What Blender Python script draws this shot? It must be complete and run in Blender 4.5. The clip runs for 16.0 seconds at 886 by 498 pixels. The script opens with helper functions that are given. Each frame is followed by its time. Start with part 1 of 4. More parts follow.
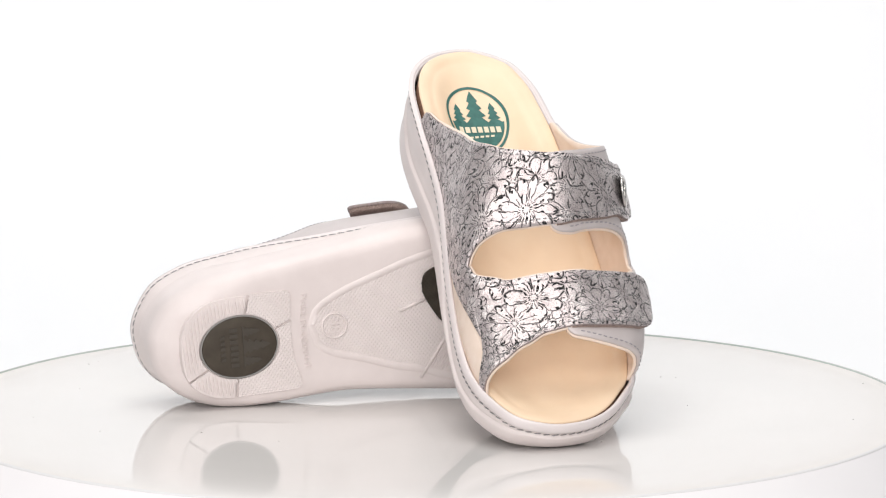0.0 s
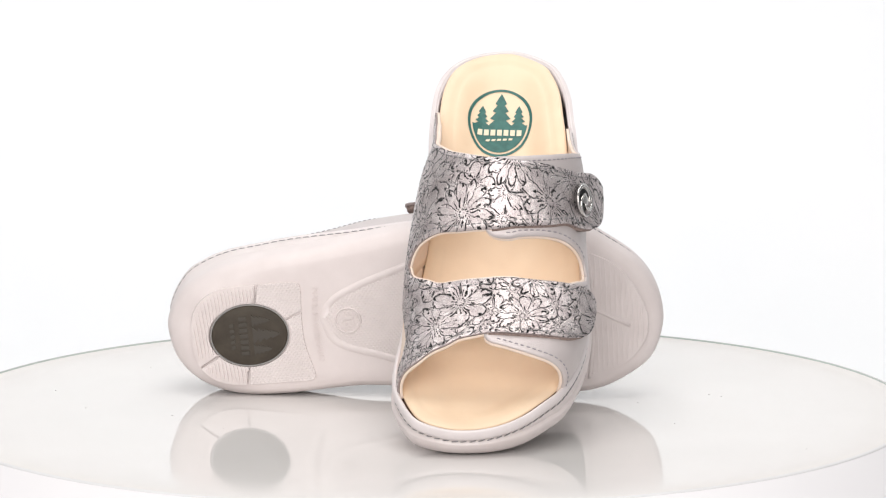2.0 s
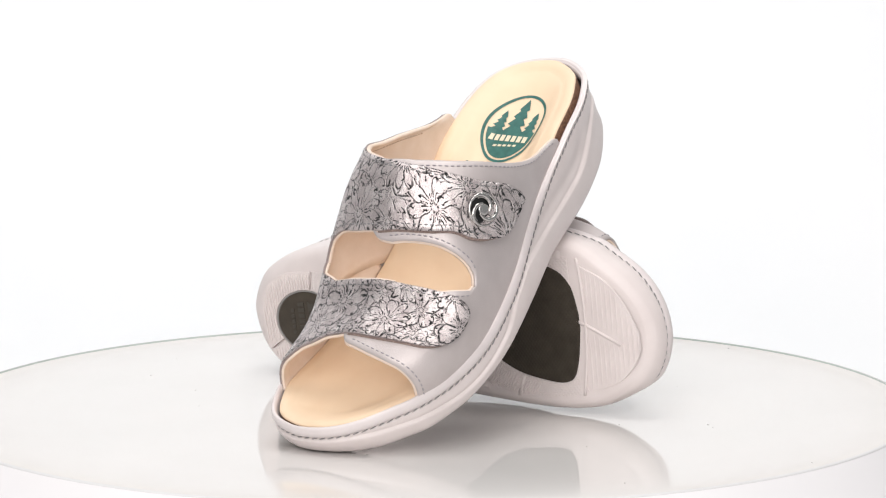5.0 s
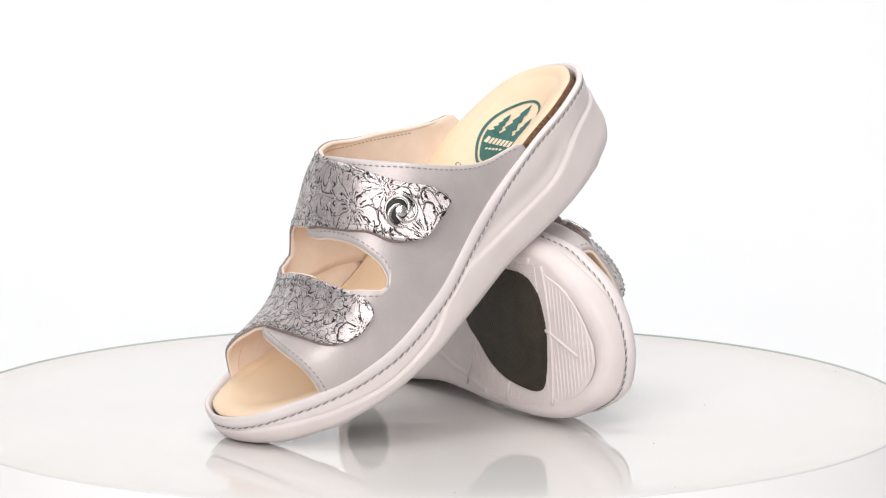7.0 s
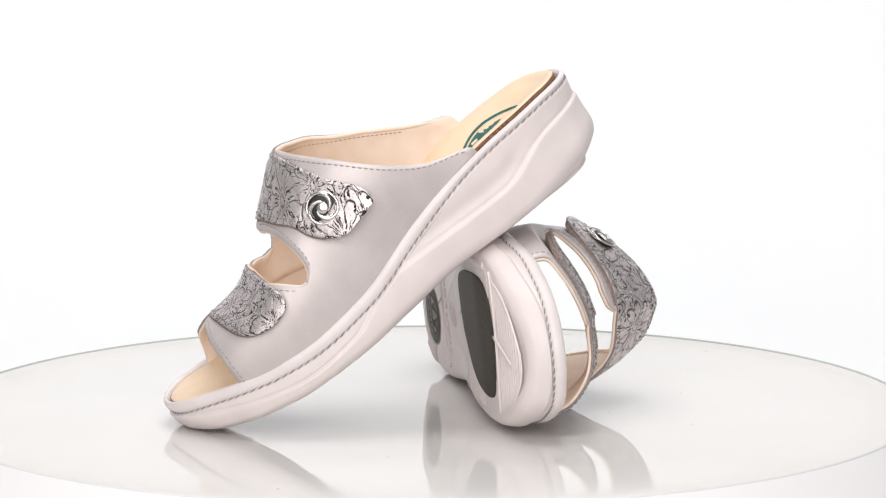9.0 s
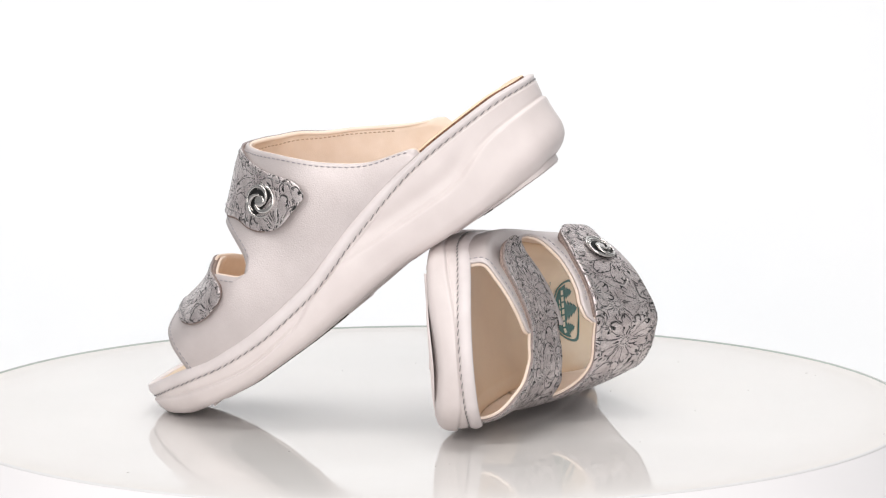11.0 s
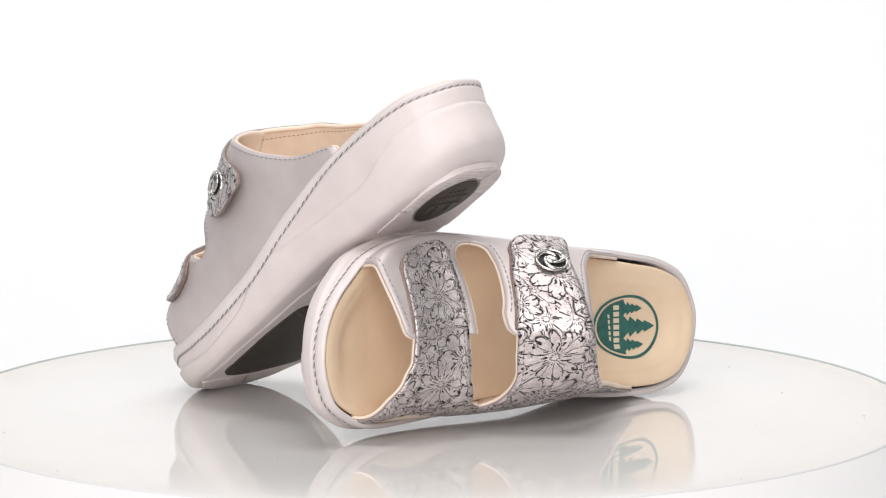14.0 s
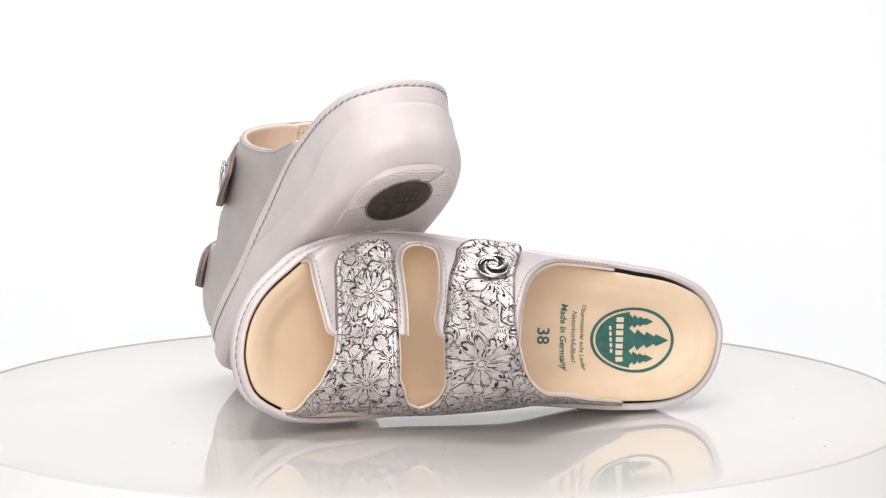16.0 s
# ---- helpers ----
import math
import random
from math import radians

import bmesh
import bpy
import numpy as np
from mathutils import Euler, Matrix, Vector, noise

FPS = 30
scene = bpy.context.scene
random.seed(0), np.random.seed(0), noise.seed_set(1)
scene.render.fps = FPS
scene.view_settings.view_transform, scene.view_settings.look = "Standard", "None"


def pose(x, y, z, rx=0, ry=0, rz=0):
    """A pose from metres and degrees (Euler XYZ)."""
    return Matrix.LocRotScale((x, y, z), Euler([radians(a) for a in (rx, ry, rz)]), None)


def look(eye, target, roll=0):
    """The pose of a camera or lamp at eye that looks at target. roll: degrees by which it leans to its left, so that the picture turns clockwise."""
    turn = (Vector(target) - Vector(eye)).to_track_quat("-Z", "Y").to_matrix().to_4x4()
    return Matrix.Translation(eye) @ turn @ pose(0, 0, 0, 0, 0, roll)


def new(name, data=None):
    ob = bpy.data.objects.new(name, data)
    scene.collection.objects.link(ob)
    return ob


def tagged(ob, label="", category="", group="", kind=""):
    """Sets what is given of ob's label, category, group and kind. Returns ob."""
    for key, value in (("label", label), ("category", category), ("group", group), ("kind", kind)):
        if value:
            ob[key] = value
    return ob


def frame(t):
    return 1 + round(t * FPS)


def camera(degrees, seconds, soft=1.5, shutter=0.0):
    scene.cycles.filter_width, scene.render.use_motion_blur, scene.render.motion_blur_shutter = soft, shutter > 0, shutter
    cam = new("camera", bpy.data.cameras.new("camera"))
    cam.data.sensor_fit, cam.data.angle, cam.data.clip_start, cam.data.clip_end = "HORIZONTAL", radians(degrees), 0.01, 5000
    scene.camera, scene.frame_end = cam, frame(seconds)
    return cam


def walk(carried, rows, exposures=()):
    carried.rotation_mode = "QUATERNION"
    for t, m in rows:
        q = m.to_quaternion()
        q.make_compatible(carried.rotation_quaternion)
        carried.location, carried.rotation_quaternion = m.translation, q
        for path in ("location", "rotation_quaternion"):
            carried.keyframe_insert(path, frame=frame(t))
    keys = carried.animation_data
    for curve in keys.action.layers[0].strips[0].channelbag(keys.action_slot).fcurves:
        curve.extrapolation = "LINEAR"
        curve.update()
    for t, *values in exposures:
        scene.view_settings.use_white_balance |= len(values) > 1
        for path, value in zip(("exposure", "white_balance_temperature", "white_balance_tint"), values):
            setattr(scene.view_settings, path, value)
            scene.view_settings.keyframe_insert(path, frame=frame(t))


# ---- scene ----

# All shapes are drawn in design units of about a millimetre; K turns them into metres.
K = 0.000955
SPIN = -10.858          # degrees a second, clockwise from above
EYE = (0.0, -2450.0 * K, 453.3 * K)
YAW, PITCH = radians(0.2501), radians(8.4277)
AIM = (EYE[0] + 2.0 * math.sin(YAW), EYE[1] + 2.0 * math.cos(YAW), EYE[2] - 2.0 * math.tan(PITCH))

cam = camera(11.5, 16.0, soft=1.2)
walk(cam, [(0, look(EYE, AIM, -0.198)), (16, look(EYE, AIM, -0.198))])

# ---- light: a white photo studio, soft light from all round and a large softbox overhead ----
world = bpy.data.worlds.new("studio")
world.use_nodes = True
scene.world = world
world.node_tree.nodes["Background"].inputs[0].default_value = (0.97, 0.985, 1.0, 1)
world.node_tree.nodes["Background"].inputs[1].default_value = 0.33
scene.view_settings.exposure = 0.0


def softbox(name, eye, target, sx, sy, watts, colour=(1, 1, 1)):
    data = bpy.data.lights.new(name, "AREA")
    data.shape, data.size, data.size_y, data.energy, data.color = "RECTANGLE", sx, sy, watts, colour
    ob = new(name, data)
    ob.matrix_world = look(eye, target)
    return ob


softbox("softbox_top", (0.0, -0.25, 1.3), (0, 0, 0.08), 0.9, 0.6, 8.0, (1, 0.975, 0.95))
softbox("softbox_key", (-0.35, -2.75, 1.2), (0, 0, 0.1), 2.6, 2.1, 69.0, (1, 0.962, 0.942))
softbox("softbox_backdrop", (0.0, 0.9, 1.9), (0, 1.9, 0.4), 2.4, 0.4, 19.3, (0.985, 0.992, 1.0))


# ---- materials ----
def material(name, base, rough=0.5, metal=0.0, spec=0.5):
    m = bpy.data.materials.new(name)
    m.use_nodes = True
    b = m.node_tree.nodes["Principled BSDF"]
    b.inputs["Base Color"].default_value = (*base, 1)
    b.inputs["Roughness"].default_value = rough
    b.inputs["Metallic"].default_value = metal
    b.inputs["Specular IOR Level"].default_value = spec
    return m


def tree(m):
    nt = m.node_tree
    return nt, nt.nodes["Principled BSDF"]


def node(nt, kind, **values):
    n = nt.nodes.new(kind)
    for key, value in values.items():
        n.inputs[key].default_value = value
    return n


def calc(nt, op, a, b=None, c=None, clamp=False):
    n = nt.nodes.new("ShaderNodeMath")
    n.operation, n.use_clamp = op, clamp
    for i, v in enumerate((a, b, c)):
        if v is None:
            continue
        if isinstance(v, (int, float)):
            n.inputs[i].default_value = v
        else:
            nt.links.new(v, n.inputs[i])
    return n.outputs[0]


def ramp(nt, fac, stops):
    r = nt.nodes.new("ShaderNodeValToRGB")
    r.color_ramp.elements[0].position, r.color_ramp.elements[0].color = stops[0][0], (*stops[0][1], 1)
    r.color_ramp.elements[1].position, r.color_ramp.elements[1].color = stops[-1][0], (*stops[-1][1], 1)
    for p, c in stops[1:-1]:
        e = r.color_ramp.elements.new(p)
        e.color = (*c, 1)
    nt.links.new(fac, r.inputs[0])
    return r.outputs[0]


def grained(m, lo, hi, scale, detail=6.0, bump=0.0, bump_scale=None, bump_dist=0.0003, rough=None):
    """Colour that drifts between lo and hi in soft patches, and a fine grain as relief."""
    nt, b = tree(m)
    co = nt.nodes.new("ShaderNodeTexCoord").outputs["Object"]
    n = node(nt, "ShaderNodeTexNoise", Scale=scale, Detail=detail)
    nt.links.new(co, n.inputs["Vector"])
    nt.links.new(ramp(nt, n.outputs[0], [(0.3, lo), (0.7, hi)]), b.inputs["Base Color"])
    if rough:
        r = nt.nodes.new("ShaderNodeMapRange")
        r.inputs[3].default_value, r.inputs[4].default_value = rough
        nt.links.new(n.outputs[0], r.inputs[0])
        nt.links.new(r.outputs[0], b.inputs["Roughness"])
    if bump:
        g = node(nt, "ShaderNodeTexNoise", Scale=bump_scale, Detail=3.0)
        nt.links.new(co, g.inputs["Vector"])
        bp = node(nt, "ShaderNodeBump", Strength=bump, Distance=bump_dist)
        nt.links.new(g.outputs[0], bp.inputs["Height"])
        nt.links.new(bp.outputs[0], b.inputs["Normal"])
    return m


SOLE_LO, SOLE_HI = (0.69, 0.62, 0.605), (0.74, 0.67, 0.655)
mat_sole = grained(material("pale_sole_rubber", SOLE_HI, 0.42), SOLE_LO, SOLE_HI, 60, bump=0.15, bump_scale=900, rough=(0.36, 0.5))
mat_rim = grained(material("pale_rim_leather", SOLE_HI, 0.4), (0.69, 0.63, 0.625), (0.74, 0.68, 0.675), 80, bump=0.2, bump_scale=1400, rough=(0.34, 0.46))
mat_lining = grained(material("cream_lining_leather", (0.8, 0.6, 0.45), 0.75), (0.79, 0.645, 0.535), (0.86, 0.725, 0.63), 90, bump=0.4, bump_scale=1600)
mat_footbed = grained(material("tan_footbed_leather", (0.8, 0.58, 0.36), 0.5), (0.79, 0.60, 0.42), (0.84, 0.66, 0.475), 45, bump=0.25, bump_scale=1800, rough=(0.42, 0.58))
mat_cork = grained(material("brown_cork", (0.12, 0.06, 0.03), 0.8), (0.07, 0.032, 0.02), (0.30, 0.15, 0.085), 700, bump=0.5, bump_scale=900)
mat_pearl = grained(material("pearl_grey_leather", (0.6, 0.56, 0.56), 0.34, 0.35), (0.56, 0.505, 0.497), (0.615, 0.56, 0.552), 70, bump=0.6, bump_scale=1300, bump_dist=0.0003, rough=(0.40, 0.52))
mat_edge = grained(material("raw_leather_edge", (0.3, 0.25, 0.24), 0.8), (0.22, 0.18, 0.17), (0.36, 0.3, 0.29), 600, bump=0.4, bump_scale=1500)
mat_velcro = grained(material("taupe_hook_tape", (0.2, 0.15, 0.13), 0.9), (0.14, 0.10, 0.09), (0.42, 0.32, 0.28), 1500, bump=0.8, bump_scale=1800, bump_dist=0.0006)
mat_pad = grained(material("dark_brown_rubber", (0.05, 0.042, 0.034), 0.5, 0.0, 0.3), (0.048, 0.038, 0.028), (0.070, 0.057, 0.043), 120, bump=0.2, bump_scale=1200, rough=(0.5, 0.65))
mat_pad_relief = material("dark_brown_relief", (0.052, 0.043, 0.033), 0.45)
mat_thread = grained(material("grey_thread", (0.2, 0.19, 0.19), 0.7), (0.20, 0.195, 0.195), (0.32, 0.31, 0.31), 900)
mat_thread_pale = grained(material("lilac_grey_thread", (0.4, 0.37, 0.39), 0.7), (0.30, 0.28, 0.30), (0.42, 0.39, 0.41), 900)
mat_seam = grained(material("tan_thread", (0.5, 0.36, 0.25), 0.8), (0.42, 0.29, 0.2), (0.56, 0.42, 0.3), 900)
mat_silver = material("polished_nickel", (0.62, 0.60, 0.58), 0.22, 1.0)
mat_black = material("blackened_nickel", (0.03, 0.03, 0.03), 0.4, 0.6)
mat_print = grained(material("green_print", (0.025, 0.12, 0.105), 0.55), (0.022, 0.105, 0.09), (0.035, 0.15, 0.13), 300)
mat_print_pale = material("pale_print", (0.74, 0.66, 0.5), 0.55)


def knurled(m, strength):
    """Rubber moulded with a fine net of crossing ridges."""
    nt, b = tree(m)
    co = nt.nodes.new("ShaderNodeTexCoord").outputs["Object"]
    sp = nt.nodes.new("ShaderNodeSeparateXYZ")
    nt.links.new(co, sp.inputs[0])
    waves = []
    for lean in (0.75, -0.75):
        along = calc(nt, "MULTIPLY_ADD", sp.outputs[0], lean, sp.outputs[1])
        waves.append(calc(nt, "MULTIPLY_ADD", calc(nt, "SINE", calc(nt, "MULTIPLY", along, 2 * math.pi / 0.0021)), 0.5, 0.5))
    h = calc(nt, "MULTIPLY", waves[0], waves[1])
    bp = node(nt, "ShaderNodeBump", Strength=strength, Distance=0.0008)
    nt.links.new(h, bp.inputs["Height"])
    nt.links.new(bp.outputs[0], b.inputs["Normal"])
    return m


mat_knurl = knurled(grained(material("knurled_sole_rubber", SOLE_HI, 0.45), SOLE_LO, SOLE_HI, 60, rough=(0.4, 0.52)), 0.4)
mat_insert = knurled(grained(material("black_brown_rubber", (0.03, 0.025, 0.018), 0.5, 0.0, 0.25), (0.033, 0.027, 0.019), (0.05, 0.041, 0.031), 120, rough=(0.5, 0.65)), 0.3)


def flower_leather():
    """Silver-lilac metallic leather embossed with daisies; outlines, veins and hatching are rubbed-in black."""
    m = material("floral_silver_leather", (0.6, 0.57, 0.57), 0.3, 0.8)
    nt, b = tree(m)
    L = nt.links.new

    def vec(op, a, c=None, d=None):
        n = nt.nodes.new("ShaderNodeVectorMath")
        n.operation = op
        for i, v in enumerate((a, c, d)):
            if v is None:
                continue
            if isinstance(v, tuple):
                n.inputs[i].default_value = v
            else:
                L(v, n.inputs[i])
        return n.outputs[0]

    def noise_of(co, scale, detail=2.0, rough=0.5):
        n = node(nt, "ShaderNodeTexNoise", Scale=scale, Detail=detail, Roughness=rough)
        L(co, n.inputs["Vector"])
        return n

    uv = nt.nodes.new("ShaderNodeUVMap").outputs[0]
    comb = nt.nodes.new("ShaderNodeCombineXYZ")
    L(calc(nt, "MULTIPLY", nt.nodes.new("ShaderNodeObjectInfo").outputs["Random"], 40.0), comb.inputs[0])
    base = vec("ADD", uv, comb.outputs[0])
    slow = noise_of(base, 0.9)
    fast = noise_of(base, 4.5, 3.0)
    co = vec("MULTIPLY_ADD", slow.outputs[1], (0.55, 0.55, 0.0), vec("MULTIPLY_ADD", fast.outputs[1], (0.14, 0.14, 0.0), base))

    def layer(scale, radius, shift, few, many):
        p = vec("ADD", co, shift)
        vo = nt.nodes.new("ShaderNodeTexVoronoi")
        vo.voronoi_dimensions = "2D"
        vo.inputs["Scale"].default_value = scale
        vo.inputs["Randomness"].default_value = 0.8
        L(p, vo.inputs["Vector"])
        sx = nt.nodes.new("ShaderNodeSeparateXYZ")
        L(vec("SUBTRACT", p, vo.outputs["Position"]), sx.inputs[0])
        cs = nt.nodes.new("ShaderNodeSeparateColor")
        L(vo.outputs["Color"], cs.inputs[0])
        ang = calc(nt, "ARCTAN2", sx.outputs[1], sx.outputs[0])
        size = calc(nt, "MULTIPLY_ADD", cs.outputs[2], 0.35 * radius, 0.8 * radius)
        r = calc(nt, "DIVIDE", calc(nt, "SQRT", calc(nt, "ADD", calc(nt, "MULTIPLY", sx.outputs[0], sx.outputs[0]), calc(nt, "MULTIPLY", sx.outputs[1], sx.outputs[1]))), size)
        petals = calc(nt, "FLOOR", calc(nt, "MULTIPLY_ADD", cs.outputs[0], many - few, few))
        half = calc(nt, "MULTIPLY", calc(nt, "MULTIPLY_ADD", cs.outputs[1], 6.28, ang), calc(nt, "MULTIPLY", petals, 0.5))
        wave = calc(nt, "ABSOLUTE", calc(nt, "COSINE", half))
        edge = calc(nt, "MULTIPLY_ADD", calc(nt, "POWER", wave, 0.6), 0.40, 0.60)
        line = calc(nt, "SUBTRACT", 1.25, calc(nt, "DIVIDE", calc(nt, "ABSOLUTE", calc(nt, "SUBTRACT", r, edge)), 0.052), clamp=True)
        inside = calc(nt, "LESS_THAN", r, edge)
        cut = calc(nt, "SUBTRACT", 1.3, calc(nt, "DIVIDE", calc(nt, "MULTIPLY", wave, r), 0.10), clamp=True)
        cut = calc(nt, "MULTIPLY", calc(nt, "MULTIPLY", cut, inside), calc(nt, "GREATER_THAN", r, 0.3))
        vn = noise_of(p, 3.2, 2.0)
        lines = calc(nt, "MULTIPLY", calc(nt, "MULTIPLY_ADD", vn.outputs[0], 0.5, ang), 21.0)
        strokes = calc(nt, "MULTIPLY", calc(nt, "SUBTRACT", calc(nt, "SINE", lines), 0.35), 4.5, clamp=True)
        reach = calc(nt, "MULTIPLY_ADD", vn.outputs[0], 1.5, -0.32)
        veins = calc(nt, "MULTIPLY", calc(nt, "MULTIPLY", strokes, calc(nt, "GREATER_THAN", r, 0.22)), calc(nt, "LESS_THAN", r, reach))
        # hatching that falls inward from the petals' ends
        hatch = calc(nt, "MULTIPLY", calc(nt, "MULTIPLY", strokes, inside), calc(nt, "GREATER_THAN", r, calc(nt, "SUBTRACT", 1.25, reach)))
        heart = calc(nt, "SUBTRACT", 1.2, calc(nt, "DIVIDE", calc(nt, "ABSOLUTE", calc(nt, "SUBTRACT", r, 0.14)), 0.05), clamp=True)
        heart = calc(nt, "MULTIPLY", heart, calc(nt, "GREATER_THAN", calc(nt, "SINE", calc(nt, "MULTIPLY", ang, 11.0)), -0.3))
        ink = calc(nt, "MAXIMUM", calc(nt, "MAXIMUM", line, cut), calc(nt, "MAXIMUM", calc(nt, "MAXIMUM", veins, hatch), heart))
        return ink, calc(nt, "LESS_THAN", r, calc(nt, "ADD", edge, 0.07))

    big, in_big = layer(0.38, 1.38, (0.0, 0.0, 0.0), 6.0, 15.0)
    mid, in_mid = layer(0.51, 1.05, (17.3, 5.1, 0.0), 5.0, 10.0)
    small, in_small = layer(0.75, 0.87, (7.3, 33.1, 0.0), 4.0, 7.0)
    rest = calc(nt, "MULTIPLY", calc(nt, "SUBTRACT", 1.0, in_big), calc(nt, "ADD", calc(nt, "MULTIPLY", mid, in_mid), calc(nt, "MULTIPLY", small, calc(nt, "SUBTRACT", 1.0, in_mid))))
    ink = calc(nt, "ADD", calc(nt, "MULTIPLY", big, in_big), rest, clamp=True)
    rub = noise_of(base, 6.0, 5.0, 0.7)
    ink = calc(nt, "MULTIPLY", ink, calc(nt, "MULTIPLY", calc(nt, "SUBTRACT", rub.outputs[0], 0.365), 11.0, clamp=True))
    patch = noise_of(base, 1.3, 6.0, 0.7)
    silver = ramp(nt, patch.outputs[0], [(0.30, (0.47, 0.405, 0.405)), (0.50, (0.63, 0.565, 0.56)), (0.70, (0.82, 0.77, 0.76))])
    spark = noise_of(base, 26.0, 3.0, 0.7)
    mx = nt.nodes.new("ShaderNodeMix")
    mx.data_type = "RGBA"
    L(ink, mx.inputs[0])
    L(silver, mx.inputs[6])
    mx.inputs[7].default_value = (0.006, 0.0065, 0.007, 1)
    L(mx.outputs[2], b.inputs["Base Color"])
    L(calc(nt, "MULTIPLY_ADD", ink, -0.72, 0.78), b.inputs["Metallic"])
    L(calc(nt, "ADD", calc(nt, "MULTIPLY_ADD", spark.outputs[0], 0.36, 0.12), calc(nt, "MULTIPLY", ink, 0.3)), b.inputs["Roughness"])
    h = calc(nt, "MULTIPLY_ADD", spark.outputs[0], 0.6, calc(nt, "MULTIPLY", ink, -0.9))
    h = calc(nt, "MULTIPLY_ADD", patch.outputs[0], 1.5, h)
    bp = node(nt, "ShaderNodeBump", Strength=0.7, Distance=0.0004)
    L(h, bp.inputs["Height"])
    L(bp.outputs[0], b.inputs["Normal"])
    return m


mat_flower = flower_leather()


def table_material():
    """White glass top: mirror-like in the middle, matt towards the rim as an added fade of its reflections, with faint
    smears.
    """
    m = material("white_glass", (0.74, 0.73, 0.71), 0.02)
    nt, b = tree(m)
    b.inputs["IOR"].default_value = 1.75
    co = nt.nodes.new("ShaderNodeTexCoord").outputs["Object"]
    ln = nt.nodes.new("ShaderNodeVectorMath")
    ln.operation = "LENGTH"
    nt.links.new(co, ln.inputs[0])
    for low, high, a, c, name in ((0.150, 0.258, 0.5, 0.0, "Specular IOR Level"), (0.17, 0.262, 0.012, 0.12, "Roughness")):
        r = nt.nodes.new("ShaderNodeMapRange")
        r.interpolation_type = "SMOOTHSTEP"
        r.inputs[1].default_value, r.inputs[2].default_value = low, high
        r.inputs[3].default_value, r.inputs[4].default_value = a, c
        nt.links.new(ln.outputs["Value"], r.inputs[0])
        nt.links.new(r.outputs[0], b.inputs[name])
    n = node(nt, "ShaderNodeTexNoise", Scale=9.0, Detail=8.0)
    nt.links.new(co, n.inputs["Vector"])
    nt.links.new(ramp(nt, n.outputs[0], [(0.3, (0.715, 0.695, 0.68)), (0.7, (0.745, 0.725, 0.71))]), b.inputs["Base Color"])
    return m


mat_table = table_material()
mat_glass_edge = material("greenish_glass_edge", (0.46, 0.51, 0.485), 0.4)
mat_dust = material("dust", (0.38, 0.36, 0.35), 0.9)
# outside of the added lip, kept close to the table's tone so the near edge vanishes
mat_lip_outside = grained(material("pale_lip_outside", (0.8, 0.8, 0.8), 0.8, 0.0, 0.1), (0.69, 0.685, 0.69), (0.71, 0.705, 0.71), 20)
# tone of the added cone, set to run on from the table's front
mat_fade_cone = grained(material("pale_fade_cone_white", (0.8, 0.8, 0.82), 0.8, 0.0, 0.1), (0.775, 0.76, 0.77), (0.795, 0.78, 0.79), 12)
mat_floor = grained(material("pale_painted_floor", (0.66, 0.65, 0.67), 0.7), (0.55, 0.535, 0.55), (0.58, 0.565, 0.58), 4)
mat_backdrop = grained(material("white_backdrop_paper", (0.9, 0.9, 0.9), 0.9), (0.89, 0.90, 0.91), (0.92, 0.92, 0.925), 3)


# ---- helpers of the build ----
def part(name, bm, mat, parent=None, label="", smooth=True):
    """Links a bmesh, given in design units, as one mesh object under a thing or a part."""
    for v in bm.verts:
        v.co *= K
    bmesh.ops.recalc_face_normals(bm, faces=bm.faces[:])
    me = bpy.data.meshes.new(name)
    for f in bm.faces:
        f.smooth = smooth
    bm.to_mesh(me)
    bm.free()
    for mm in (mat if isinstance(mat, (list, tuple)) else [mat]):
        me.materials.append(mm)
    ob = new(name, me)
    ob.parent = parent
    if label:
        tagged(ob, label)
    return ob


def curve_of(table):
    """A smooth function through a table of (place, value): cubic, with slopes that never overshoot."""
    xs, ys = [float(a) for a, _ in table], [float(b) for _, b in table]
    n = len(xs)
    sl = [(ys[i + 1] - ys[i]) / (xs[i + 1] - xs[i]) for i in range(n - 1)]
    g = [sl[0]] + [0.0 if sl[i - 1] * sl[i] <= 0 else 2 * sl[i - 1] * sl[i] / (sl[i - 1] + sl[i]) for i in range(1, n - 1)] + [sl[-1]]

    def f(v):
        if v <= xs[0]:
            return ys[0]
        if v >= xs[-1]:
            return ys[-1]
        i = 0
        while v > xs[i + 1]:
            i += 1
        w = xs[i + 1] - xs[i]
        u = (v - xs[i]) / w
        return (ys[i] * (1 + 2 * u) * (1 - u) ** 2 + g[i] * w * u * (1 - u) ** 2 + ys[i + 1] * u * u * (3 - 2 * u) + g[i + 1] * w * u * u * (u - 1))
    return f


# The sandal's lines: x to the outer side of the foot, y to the toe, z up from the tread.
rim_z = curve_of([(-49, 50.1), (-32, 51.6), (-10, 51), (8, 50.1), (27, 47.8), (69, 37), (115, 23.4), (153, 19.7), (175, 21), (200, 25.2), (220, 28.1), (240, 30.2)])
bot_z = curve_of([(-49, 3), (-25, 0), (20, 0), (60, 1.5), (95, -1), (130, -3.5), (165, -3.8), (185, -2), (200, 0), (219, 3.2), (230, 6.6), (238, 10.5)])
bed_z = curve_of([(-51, 45.5), (-20, 42.3), (0, 40.3), (27, 36.3), (60, 29.5), (100, 21.5), (150, 14), (185, 16), (210, 20.5), (236, 25)])
